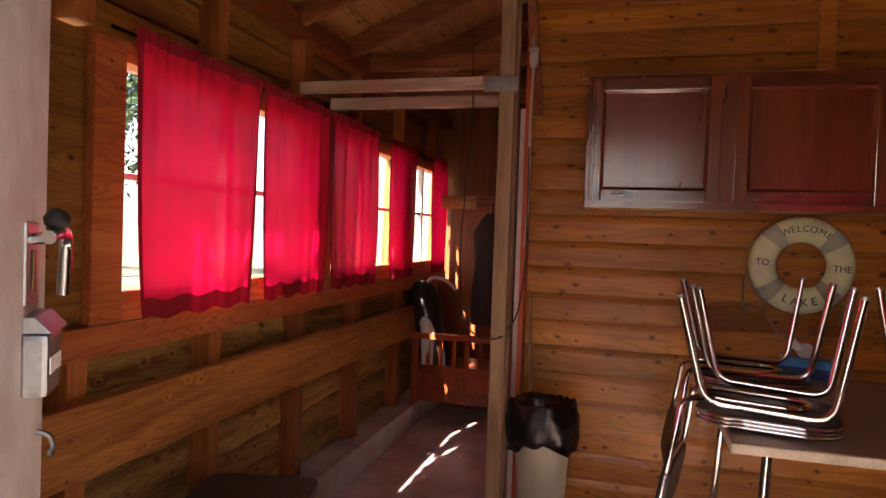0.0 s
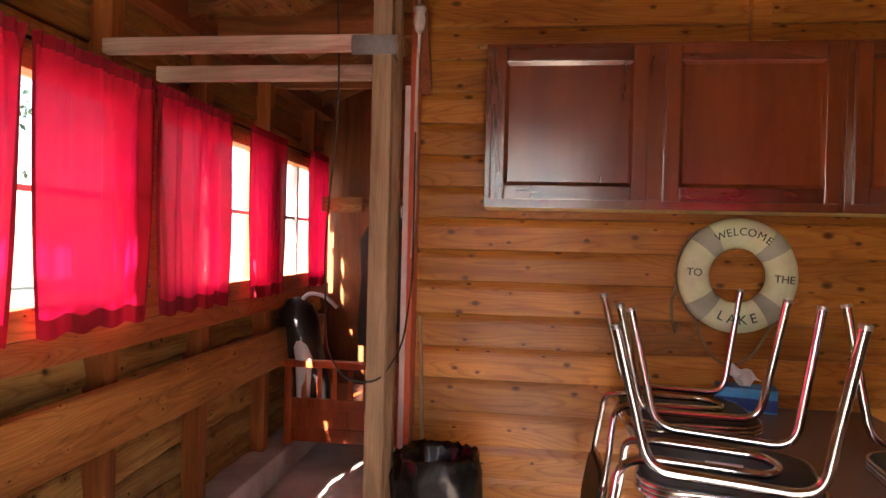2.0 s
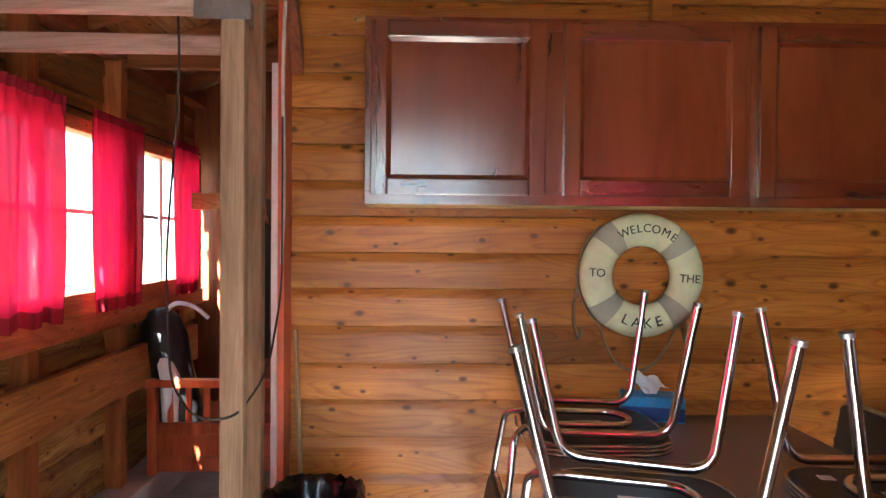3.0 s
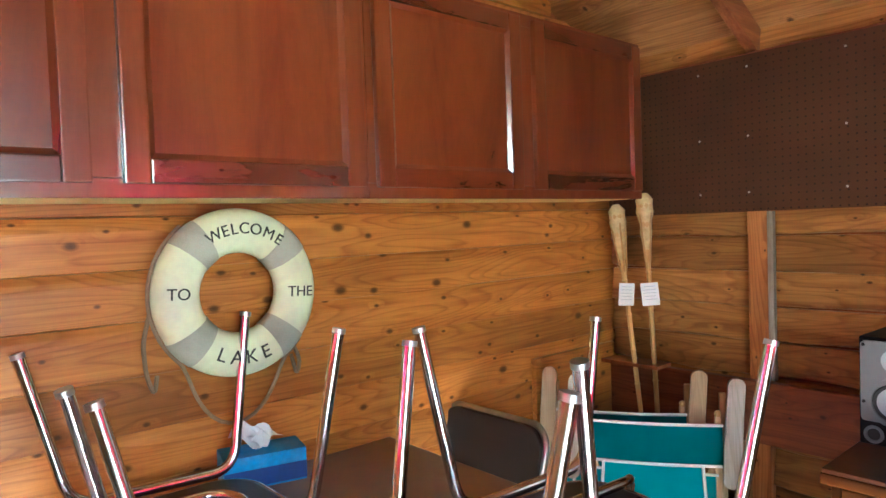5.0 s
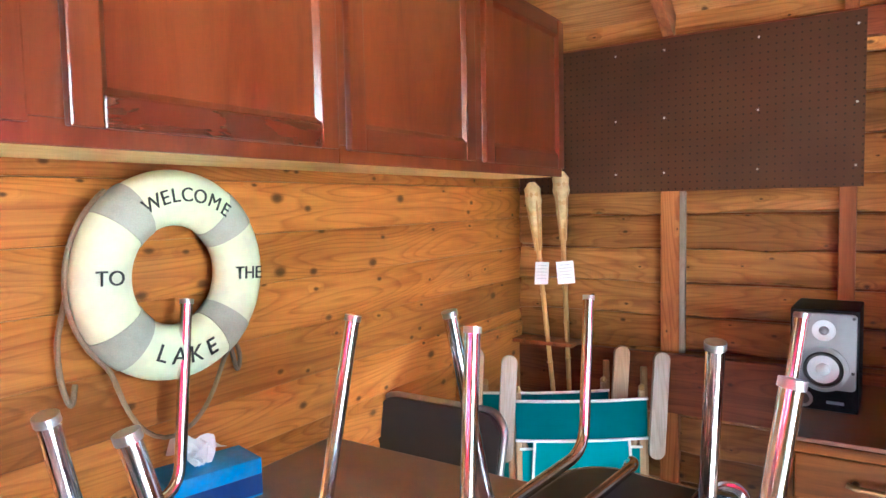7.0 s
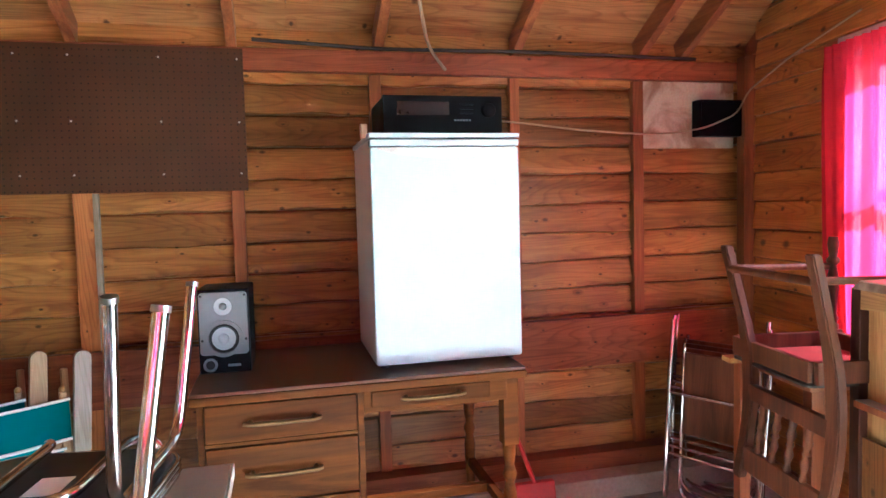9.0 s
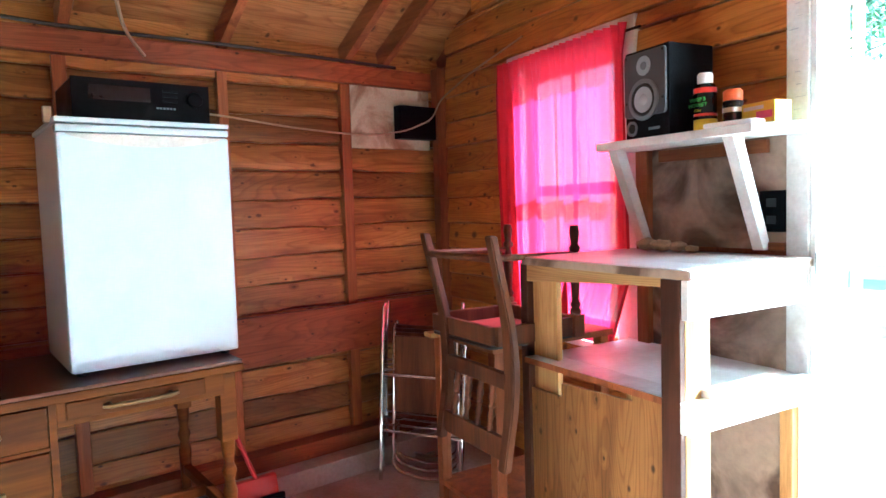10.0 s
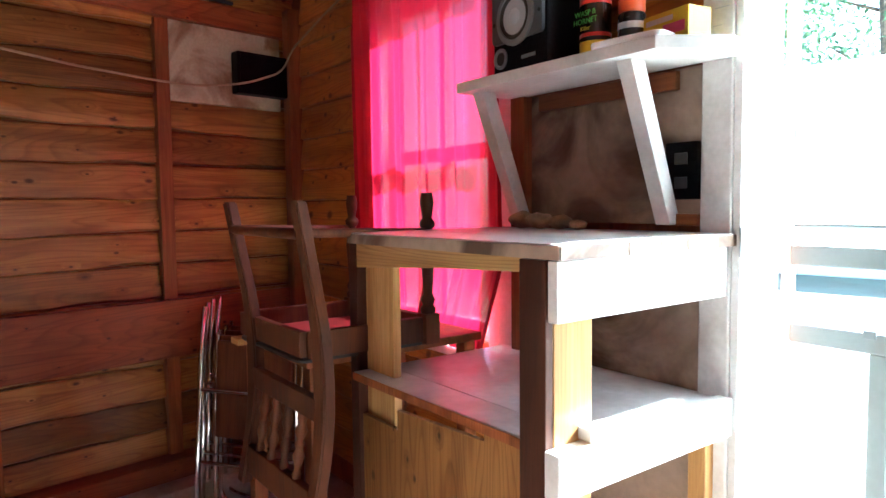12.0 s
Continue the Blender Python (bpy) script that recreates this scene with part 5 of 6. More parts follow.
for k, (f, tp, zt) in enumerate((((2.615, 2.45, 0.16), (2.565, 2.56, 1.445), 1.10), ((2.640, 2.42, 0.16), (2.595, 2.45, 1.485), 1.10))):
    ob, h = torch(f, tp, k)
    hold = ob.matrix_basis @ Vector((0, 0, zt - 0.16))
    card = moved(box((-0.034, -0.0006, -0.045), (0.034, 0.0006, 0.045)), ob.matrix_basis.inverted() @ Matrix.Translation(hold + Vector((-0.018, -0.012, 0.0))) @ pose(0, 0, 0, 0, 4 - 9 * k, -66 + 38 * (1 - k)))
    part("paper_tag", card, paper, ob, "printed white paper tag")
    for j, w in enumerate((0.020, 0.026, 0.026, 0.022, 0.024)):
        line = moved(box((-w, -0.0011, 0.030 - 0.013 * j), (w, -0.0007, 0.032 - 0.013 * j)), ob.matrix_basis.inverted() @ Matrix.Translation(hold + Vector((-0.018, -0.012, 0.0))) @ pose(0, 0, 0, 0, 4 - 9 * k, -66 + 38 * (1 - k)))
        part("tag_print", line, cone_grey, ob)

def camp_chair(at, arm, look_of_arm):
    """Folded, its width along local y, the canvas towards -x."""
    c = thing("camp_chair", "folded beech camp chair with teal canvas edged in white", "camp chair", at, "folded camp chairs")
    for s in (-1, 1):
        paddle = prism(rounded_rect(0.056, 0.37, 0.027), -0.010, 0.010, "z", 0.004)
        moved(paddle, Matrix.Translation((-0.035, s * 0.262, 0.672)) @ pose(0, 0, 0, 4, 0, 0) @ Matrix(((0, 0, 1, 0), (1, 0, 0, 0), (0, 1, 0, 0), (0, 0, 0, 1))))
        part("armrest", paddle, arm, c, look_of_arm)
        part("back_post", box((0.008, s * 0.218 - 0.011, 0.06), (0.030, s * 0.218 + 0.011, 0.715), 0.005), tan_wood, c)
        part("post_cap", lathe([(0.010, 0.0), (0.012, 0.006), (0.009, 0.016), (0.003, 0.020)], Matrix.Translation((0.019, s * 0.218, 0.7155)), 10), bamboo, c)
        part("side_post", box((0.045, s * 0.238 - 0.011, 0.06), (0.066, s * 0.238 + 0.011, 0.79), 0.005), tan_wood, c)
        part("leg", tube([(0.038, s * 0.205, 0.55), (0.038, s * 0.03, 0.02)], 0.011, 8), tan_wood, c)
        part("foot_bar", box((0.0, s * 0.225 - 0.012, 0.012), (0.062, s * 0.225 + 0.012, 0.058), 0.004), tan_wood, c)
    hang = bmesh.new()
    rows = []
    for j in range(7):
        t = j / 6
        rows.append([])
        for i in range(13):
            q = i / 12 - 0.5
            sag = 0.012 * math.cos(math.pi * q) * math.sin(math.pi * (0.2 + 0.6 * t))
            rows[-1].append(hang.verts.new((-0.004 - sag, q * 0.46, 0.556 + 0.137 * t - 0.004 * math.cos(math.pi * q))))
    for r0, r1 in zip(rows, rows[1:]):
        for i in range(12):
            hang.faces.new((r0[i], r0[i + 1], r1[i + 1], r1[i]))
    bmesh.ops.solidify(hang, geom=hang.faces[:], thickness=0.003)
    part("back_canvas", smooth(hang), teal, c)
    for z, lift in ((0.552, 0.0), (0.690, 0.0)):
        part("piping", tube([(-0.007 - 0.009 * math.cos(math.pi * (i / 12 - 0.5)), (i / 12 - 0.5) * 0.464, z - 0.003 * math.cos(math.pi * (i / 12 - 0.5))) for i in range(13)], 0.0055, 8), white_cloth, c, "white canvas edging")
    part("seat_canvas", prism([(-0.165, 0.548), (0.165, 0.548), (0.19, 0.16), (-0.19, 0.16)], -0.006, 0.002, "x", 0.002), teal, c)
    for y in (-1, 1):
        part("piping", tube([(-0.009, y * 0.165, 0.546), (-0.009, y * 0.19, 0.16)], 0.005, 8), white_cloth, c, "white canvas edging")
        part("under_canvas", box((0.012, y * 0.185 - 0.028, 0.17), (0.020, y * 0.185 + 0.028, 0.515), 0.002), teal, c)
        part("piping", tube([(0.008, y * 0.16, 0.517), (0.008, y * 0.215, 0.517)], 0.005, 8), white_cloth, c, "white canvas edging")
    return c


camp_chair(pose(2.265, 2.235, 0.0, 0, 3, 33), silver_wood, "silvered rounded armrest")
camp_chair(pose(2.300, 2.385, 0.0, 0, 3, 33), tan_wood, "pale beech rounded armrest")

# ------------------------------------------------------------------ desk
D0, D1, DX, DZ = 0.515, 1.612, 2.03, 0.767
desk = thing("desk", "oak writing desk with a dark top, drawers and turned legs", "desk")
part("desktop", box((DX - 0.012, D0, DZ - 0.012), (2.645, D1, DZ), 0.003), desk_top_m, desk, "dark polished top")
part("top_edge", box((DX - 0.016, D0 - 0.004, DZ - 0.040), (2.645, D1 + 0.004, DZ - 0.0125), 0.006), desk_wood, desk)
for name, lo, hi in (("side_panel", (DX + 0.02, 1.075, 0.09), (2.62, 1.095, DZ - 0.041)), ("side_panel", (DX + 0.02, 1.575, 0.09), (2.62, 1.595, DZ - 0.041)), ("back_panel", (2.60, 1.0955, 0.09), (2.62, 1.5745, DZ - 0.041)), ("bottom_panel", (DX + 0.02, 1.0955, 0.09), (2.5995, 1.5745, 0.11)), ("drawer_rail", (DX + 0.008, 1.0955, 0.588), (DX + 0.03, 1.5745, 0.598)), ("drawer_rail", (DX + 0.008, 1.0955, 0.398), (DX + 0.03, 1.5745, 0.405)), ("stile", (DX + 0.008, 1.075, 0.09), (DX + 0.0195, 1.0945, DZ - 0.041)), ("stile", (DX + 0.008, 1.5755, 0.09), (DX + 0.0195, 1.595, DZ - 0.041))):
    part(name, box(lo, hi), desk_wood, desk)


def drawer(y0, y1, z0, z1):
    d = part("drawer", box((DX - 0.002, y0, z0), (DX + 0.020, y1, z1), 0.005), desk_wood, desk)
    c = (y0 + y1) / 2
    w = min(0.10, (y1 - y0) * 0.22)
    zc = (z0 + z1) / 2
    for s in (-1, 1):
        part("handle_post", lathe([(0.010, 0), (0.010, 0.004), (0.006, 0.008), (0.006, 0.022)], Matrix.Translation((DX - 0.002, c + s * w, zc)) @ pose(0, 0, 0, 0, -90, 0), 10), brass, d)
    part("handle", tube([(DX - 0.022, c - w - 0.02, zc + 0.004), (DX - 0.026, c - w, zc), (DX - 0.027, c, zc - 0.001), (DX - 0.026, c + w, zc), (DX - 0.022, c + w + 0.02, zc + 0.004)], 0.0075, 8, 0.02), brass, d, "aged brass bar handle")


drawer(1.098, 1.572, 0.602, 0.720)
drawer(1.098, 1.572, 0.408, 0.584)
drawer(1.098, 1.572, 0.118, 0.394)
part("apron", box((DX + 0.010, D0 + 0.06, 0.650), (DX + 0.028, 1.074, DZ - 0.041), 0.003), desk_wood, desk)
d_mid = drawer(0.640, 1.05, 0.668, 0.722)
leg_prof = [(0.014, 0.0), (0.020, 0.01), (0.016, 0.04), (0.019, 0.16), (0.024, 0.30), (0.016, 0.34), (0.026, 0.37), (0.016, 0.40), (0.022, 0.44), (0.024, 0.48)]
for x in (DX + 0.045, 2.59):
    part("leg", joined(lathe(leg_prof, Matrix.Translation((x, D0 + 0.045, 0.001)), 14), box((x - 0.028, D0 + 0.017, 0.482), (x + 0.028, D0 + 0.073, DZ - 0.041), 0.003)), desk_wood, desk, "turned wooden leg")
part("stretcher", box((2.30, D0 + 0.05, 0.21), (2.33, 1.074, 0.245), 0.004), desk_wood, desk)
part("stretcher", box((DX + 0.06, D0 + 0.03, 0.21), (2.58, D0 + 0.06, 0.245), 0.004), desk_wood, desk)

fridge = thing("mini_fridge", "white one-door mini fridge standing on the desk", "fridge", pose(2.115, 0.752, DZ))
part("cabinet", box((0.055, -0.262, 0.012), (0.50, 0.262, 0.795), 0.008), fridge_side, fridge)
part("door", box((0.0, -0.265, 0.016), (0.050, 0.265, 0.765), 0.012), fridge_white, fridge)
part("top_trim", box((0.0, -0.265, 0.7665), (0.054, 0.265, 0.790), 0.006), fridge_white, fridge)
part("top", box((0.0, -0.268, 0.7955), (0.505, 0.268, 0.812), 0.005), fridge_white, fridge, "white worktop with a dark seam")
grip = bmesh.new()
gp = [(-0.24 + 0.48 * k / 16, 0.758 - 0.034 * math.sin(math.pi * k / 16) ** 0.7) for k in range(17)]
part("grip_recess", prism(gp + [(0.24, 0.762), (-0.24, 0.762)], -0.004, -0.0005, "x", 0.001), plain("cream_grip", (0.66, 0.65, 0.58), 0.4), fridge, "curved cream grip")
part("gasket", box((0.0505, -0.258, 0.02), (0.0545, 0.258, 0.765)), rubber, fridge)
part("hinge_cap", box((0.07, 0.2625, 0.80), (0.10, 0.285, 0.85), 0.004), wire_tan, fridge)
for x in (0.05, 0.45):
    for y in (-0.23, 0.23):
        part("foot", lathe([(0.014, 0.0005), (0.016, 0.004), (0.014, 0.0115)], Matrix.Translation((x, y, 0)), 10), rubber, fridge)

recv = thing("stereo_receiver", "black stereo receiver with display and knobs on the fridge", "receiver", pose(2.20, 0.737, DZ + 0.813))
part("case", box((0.012, -0.215, 0.012), (0.32, 0.215, 0.138), 0.004), black_plastic, recv)
part("front_panel", box((0.0, -0.218, 0.010), (0.0115, 0.218, 0.140), 0.003), black_plastic, recv)
part("display", box((-0.0015, -0.02, 0.070), (-0.0002, 0.17, 0.118)), plain("smoked_display", (0.02, 0.012, 0.012), 0.12), recv, "smoked display window")
part("volume_knob", lathe([(0.026, 0), (0.026, 0.012), (0.022, 0.016)], Matrix.Translation((-0.0005, -0.165, 0.088)) @ pose(0, 0, 0, 0, -90, 0), 20), black_plastic, recv)
for k in range(6):
    part("button", box((-0.003, -0.10 + 0.011 * k, 0.050), (-0.0002, -0.093 + 0.011 * k, 0.056)), silver_plastic, recv)
for k in range(3):
    part("button", box((-0.003, -0.11, 0.075 + 0.016 * k), (-0.0002, -0.06, 0.083 + 0.016 * k)), speaker_side, recv)
for y in (-0.18, 0.18):
    part("foot", lathe([(0.016, 0.0), (0.018, 0.005), (0.016, 0.0115)], Matrix.Translation((0.03, y, 0.0)), 10), rubber, recv)
    part("foot", lathe([(0.016, 0.0), (0.018, 0.005), (0.016, 0.0115)], Matrix.Translation((0.28, y, 0.0)), 10), rubber, recv)


def speaker(m, label, w=0.172, h=0.292, d=0.225, face=silver_plastic):
    s = thing("bookshelf_speaker", label, "speaker", m, "stereo speakers")
    part("cabinet", box((-w / 2, 0.006, 0), (w / 2, d, h), 0.004), speaker_side, s)
    part("baffle", prism(rounded_rect(w - 0.012, h - 0.075, 0.012, 0, h / 2 + 0.028), -0.004, 0.0055, "y", 0.002), face, s, "metallic grey baffle")
    zc, zt = h * 0.42, h * 0.80
    f = lambda z, x=0.0: Matrix.Translation((x, -0.004, z)) @ pose(0, 0, 0, 90, 0, 0)
    wf = part("woofer_frame", lathe([(0.064, 0), (0.064, 0.006), (0.052, 0.008), (0.050, 0.002)], f(zc), 32), silver_plastic, s)
    part("surround", lathe([(0.051, 0.003), (0.047, 0.009), (0.040, 0.004)], f(zc), 32), rubber, wf, "black rubber surround")
    part("cone", lathe([(0.040, 0.0045), (0.022, 0.001), (0.019, 0.004), (0.012, 0.010), (0.002, 0.012)], f(zc), 32), cone_grey, wf)
    tw = part("tweeter_plate", lathe([(0.030, 0), (0.030, 0.003), (0.018, 0.001)], f(zt), 24), cone_grey, s)
    part("dome", lathe([(0.013, 0.001), (0.010, 0.007), (0.002, 0.010)], f(zt), 20), silver_plastic, tw)
    part("port", lathe([(0.024, 0), (0.024, 0.004), (0.018, 0.005), (0.016, 0.001)], f(h * 0.11, -w * 0.28), 20), silver_plastic, s, "silver-rimmed bass port")
    part("port_hole", lathe([(0.0155, 0.0012), (0.015, 0.002), (0.002, 0.0022)], f(h * 0.11, -w * 0.28), 20), rubber, s)
    part("badge", box((w * 0.05, 0.0035, h * 0.075), (w * 0.30, 0.0055, h * 0.105), 0.001), silver_plastic, s, "small silver badge")
    for x in (-1, 1):
        for z in (0.30, 0.93):
            part("screw", lathe([(0.0045, 0), (0.004, 0.002)], f(h * z + (0.03 if z < 0.5 else 0), x * w * 0.42), 10), rubber, s)
    return s


speaker(pose(2.275, 1.522, DZ + 0.0005, 0, 0, -92), "black speaker with silver front standing on the desk")
speaker(SOUTH @ pose(0.392, 0.205, 1.4665, 0, 0, 176), "black speaker with dark grey front on the white shelf", 0.190, 0.275, 0.19, gunmetal)

# ------------------------------------------------------------------ east wall, small things
patch = piece("wall_patch", box((2.686, -0.83, 1.575), (X_E - 0.019, -0.345, 1.885), 0.002), patch_white, "worn whitish board patch on the wall", "panel")
relay = thing("junction_box", "black metal junction box on the wall", "junction box")
part("box", box((2.625, -0.86, 1.625), (2.6855, -0.60, 1.795), 0.006), black_plastic, relay)
part("cover_seam", box((2.6235, -0.85, 1.635), (2.6248, -0.61, 1.785), 0.001), black_plastic, relay)
w1 = thing("wall_cable", "thin tan cable strung along the wall", "cable")
part("wire", tube([(2.66, 0.45, 1.70), (2.64, 0.25, 1.68), (2.655, -0.0, 1.655), (2.67, -0.30, 1.64), (2.68, -0.45, 1.64), (2.61, -0.62, 1.66), (2.615, -0.8, 1.73), (2.60, -0.84, 1.83), (2.3, -0.82, 1.93), (1.9, -0.76, 2.0)], 0.0045, 6, 0.06), wire_tan, w1)
w2 = thing("ceiling_cable", "dark cable along the top plate", "cable")
part("wire", tube([(2.665, 1.4, 2.01), (2.655, 0.9, 1.985), (2.66, 0.2, 1.995), (2.655, -0.6, 1.985)], 0.008, 7, 0.1), wire_black, w2)
w3 = thing("hanging_wire", "pale loose wire hanging from the roof boards", "cable")
part("wire", tube([(2.2, 0.82, 2.33), (2.3, 0.80, 2.12), (2.5, 0.72, 1.96), (2.62, 0.62, 1.90)], 0.007, 7, 0.12), wire_tan, w3)

brush = thing("dustpan_brush", "red dustpan with handle leaning by the desk", "dustpan", pose(2.44, 0.33, 0.0))
part("pan", prism([(-0.10, 0.004), (0.10, 0.004), (0.085, 0.17), (-0.085, 0.17)], -0.03, 0.0, "x", 0.006), red_paint, brush)
part("handle", tube([(-0.014, 0.0, 0.165), (0.02, 0.08, 0.40), (0.05, 0.13, 0.56)], 0.010, 8, 0.05), red_paint, brush)
part("bristles", box((-0.055, -0.11, 0.003), (-0.0315, 0.07, 0.09), 0.006), black_plastic, brush)


def metal_folder(at, label):
    c = thing("folded_metal_chair", label, "folding chair", at, "folded metal chairs")
    part("frame", tube([(0.0, -0.20, 0.012), (0.02, -0.21, 0.60), (0.04, -0.21, 0.80)], 0.011, 8, 0.05), chrome, c)
    part("frame", tube([(0.0, 0.20, 0.012), (0.02, 0.21, 0.60), (0.04, 0.21, 0.80)], 0.011, 8, 0.05), chrome, c)
    part("rear_leg", tube([(0.05, -0.16, 0.70), (0.07, -0.17, 0.04), (0.07, 0.0, 0.012), (0.07, 0.17, 0.04), (0.05, 0.16, 0.70)], 0.010, 8, 0.06), chrome, c)
    part("seat", box((0.028, -0.15, 0.33), (0.046, 0.15, 0.68), 0.006), chair_oak, c)
    part("stretcher", tube([(0.008, -0.20, 0.24), (0.008, 0.20, 0.24)], 0.008, 8), chrome, c)
    part("stretcher", tube([(0.016, -0.205, 0.50), (0.016, 0.205, 0.50)], 0.008, 8), chrome, c)
    return c


metal_folder(pose(2.36, -0.46, 0, 0, 4, -62), "folded chrome-framed chair standing by the wall")
metal_folder(pose(2.43, -0.52, 0, 0, 4, -62), "folded chrome-framed chair behind another")
metal_folder(pose(2.28, -0.40, 0.0, 0, 4, -62), "folded chrome-framed chair leaning with others")
metal_folder(pose(2.20, -0.34, 0.0, 0, 5, -62), "folded chrome-framed chair at the front of the row")

# ------------------------------------------------------------------ workbench by the door
bench = thing("workbench", "rough white-topped workbench of fir posts and plywood", "workbench", SOUTH)
for k, (v0, v1) in enumerate(((0.012, 0.18), (0.182, 0.35), (0.352, 0.515))):
    part("top_plank", box((-0.030, v0, 1.072), (0.635, v1, 1.097), 0.003), white_top, bench, "white-painted plank")
    part("worn_end", box((-0.0325, v0 + 0.001, 1.0722), (-0.0302, v1 - 0.001, 1.0945)), old_ply, bench, "grey-brown worn end grain")
part("worn_edge", box((-0.030, 0.5152, 1.0722), (0.635, 0.5175, 1.0940)), old_ply, bench, "grey-brown worn front edge")
part("shelf_edge", box((0.0605, 0.4972, 0.7425), (0.655, 0.4992, 0.7605)), stud_z, bench, "dark worn shelf edge")
part("shelf", box((0.0, 0.012, 0.742), (0.655, 0.404, 0.762), 0.003), white_top, bench, "white laminate shelf")
part("shelf_nosing", box((0.0305, 0.4045, 0.742), (0.655, 0.497, 0.762), 0.003), white_top, bench)
part("front_rail", prism([(0.058, 1.0715), (0.655, 1.0715), (0.655, 1.012), (0.30, 1.035), (0.058, 1.045)], 0.462, 0.484, "y", 0.002), raw_x, bench)
part("front_post", box((-0.001, 0.405, 0.001), (0.030, 0.497, 1.0705), 0.003), raw_z, bench)
part("post_face", box((0.0002, 0.4975, 0.001), (0.060, 0.515, 1.0705), 0.002), dark_z, bench, "dark brown post face")
part("front_post", box((0.53, 0.44, 0.001), (0.652, 0.461, 0.7415), 0.004), raw_z, bench)
part("front_post", box((0.53, 0.44, 0.763), (0.652, 0.461, 1.0705), 0.004), raw_z, bench)
part("post_face", box((0.6525, 0.44, 0.001), (0.690, 0.485, 1.0705), 0.003), dark_z, bench, "dark brown post face")
part("side_apron", box((-0.022, 0.03, 0.972), (-0.0015, 0.512, 1.0705), 0.003), white_paint, bench, "white painted apron board")
part("side_rail", box((-0.034, 0.02, 0.690), (-0.0015, 0.520, 0.768), 0.004), white_paint, bench, "white painted side board")
part("loose_block", box((-0.030, 0.18, 0.7685), (0.0, 0.44, 0.792), 0.003), white_paint, bench)
part("front_panel", prism([(0.062, 0.27), (0.652, 0.17), (0.652, 0.655), (0.50, 0.655), (0.50, 0.70), (0.20, 0.715), (0.20, 0.735), (0.062, 0.735)], 0.4625, 0.474, "y"), ply, bench, "worn plywood front panel")
part("base_rail", box((0.062, 0.40, 0.10), (0.70, 0.4245, 0.165), 0.003), grey_x, bench)
part("back_post", box((0.005, 0.014, 0.001), (0.045, 0.05, 0.741), 0.003), raw_z, bench)
part("back_post", box((0.60, 0.014, 0.001), (0.645, 0.05, 0.741), 0.003), raw_z, bench)

wall_shelf = thing("wall_shelf", "white painted shelf on two slanted wooden brackets", "shelf", SOUTH)
part("shelf_board", prism([(0.608, 0.018), (0.608, 0.212), (0.02, 0.212), (-0.058, 0.10), (-0.058, 0.023)], 1.440, 1.465, "z", 0.002), white_paint, wall_shelf)
for u, m in ((0.560, white_paint), (0.112, white_paint)):
    part("bracket", prism([(0.185, 1.4395), (0.140, 1.4395), (0.012, 1.112), (0.05, 1.112)], u - 0.018, u + 0.018, "x", 0.002), m, wall_shelf)

can = thing("insect_spray", "black and yellow insect spray can with white cap", "spray can", SOUTH @ pose(0.228, 0.13, 1.466))
part("can", lathe([(0.030, 0), (0.033, 0.003), (0.033, 0.128), (0.024, 0.140)], Matrix(), 24), can_black, can)
part("cap", lathe([(0.0225, 0.1405), (0.023, 0.165), (0.019, 0.172)], Matrix(), 20), plate_white, can)
part("print_band", lathe([(0.0334, 0.004), (0.0335, 0.035), (0.0334, 0.0351)], Matrix(), 24), can_yellow, can)
part("print_band", lathe([(0.0334, 0.112), (0.0335, 0.127), (0.0334, 0.1271)], Matrix(), 24), can_red, can)
part("print_band", lathe([(0.0334, 0.044), (0.0335, 0.052), (0.0334, 0.0521)], Matrix(), 24), can_red, can)
for word, z, s, m in (("WASP &", 0.092, 0.016, can_green), ("HORNET", 0.076, 0.016, can_green), ("Killer", 0.061, 0.012, can_yellow)):
    part("lettering", moved(letters(word, s, 0.0004), Matrix.Translation((0, 0.0338, z)) @ pose(0, 0, 0, 90, 0, 180)), m, can, "printed words " + word)
can2 = thing("orange_spray", "spray can with orange cap and dark label", "spray can", SOUTH @ pose(0.142, 0.12, 1.466))
part("can", lathe([(0.026, 0), (0.028, 0.003), (0.028, 0.074), (0.025, 0.078)], Matrix(), 24), can_black, can2)
part("cap", lathe([(0.0255, 0.0785), (0.027, 0.082), (0.027, 0.105), (0.020, 0.112)], Matrix(), 20), can_orange, can2)
part("print_band", lathe([(0.0284, 0.045), (0.0285, 0.058), (0.0284, 0.0581)], Matrix(), 24), plate_white, can2)
carton = thing("yellow_carton", "yellow card box with pink print", "box", SOUTH @ pose(0.052, 0.10, 1.466, 0, 0, -10))
part("carton", box((-0.058, -0.03, 0), (0.058, 0.03, 0.062), 0.002), yellow_card, carton)
part("print", box((-0.05, 0.0302, 0.016), (0.005, 0.0308, 0.036)), box_pink, carton)
part("print", box((-0.02, 0.0302, 0.042), (0.05, 0.0308, 0.052)), white_cloth, carton)
foam = thing("foam_tray", "white foam tray lying on the shelf", "tray", SOUTH @ pose(0.10, 0.175, 1.4655, 0, 0, 6))
part("tray", prism(rounded_rect(0.16, 0.07, 0.02), 0.0, 0.013, "z", 0.004), plate_white, foam)
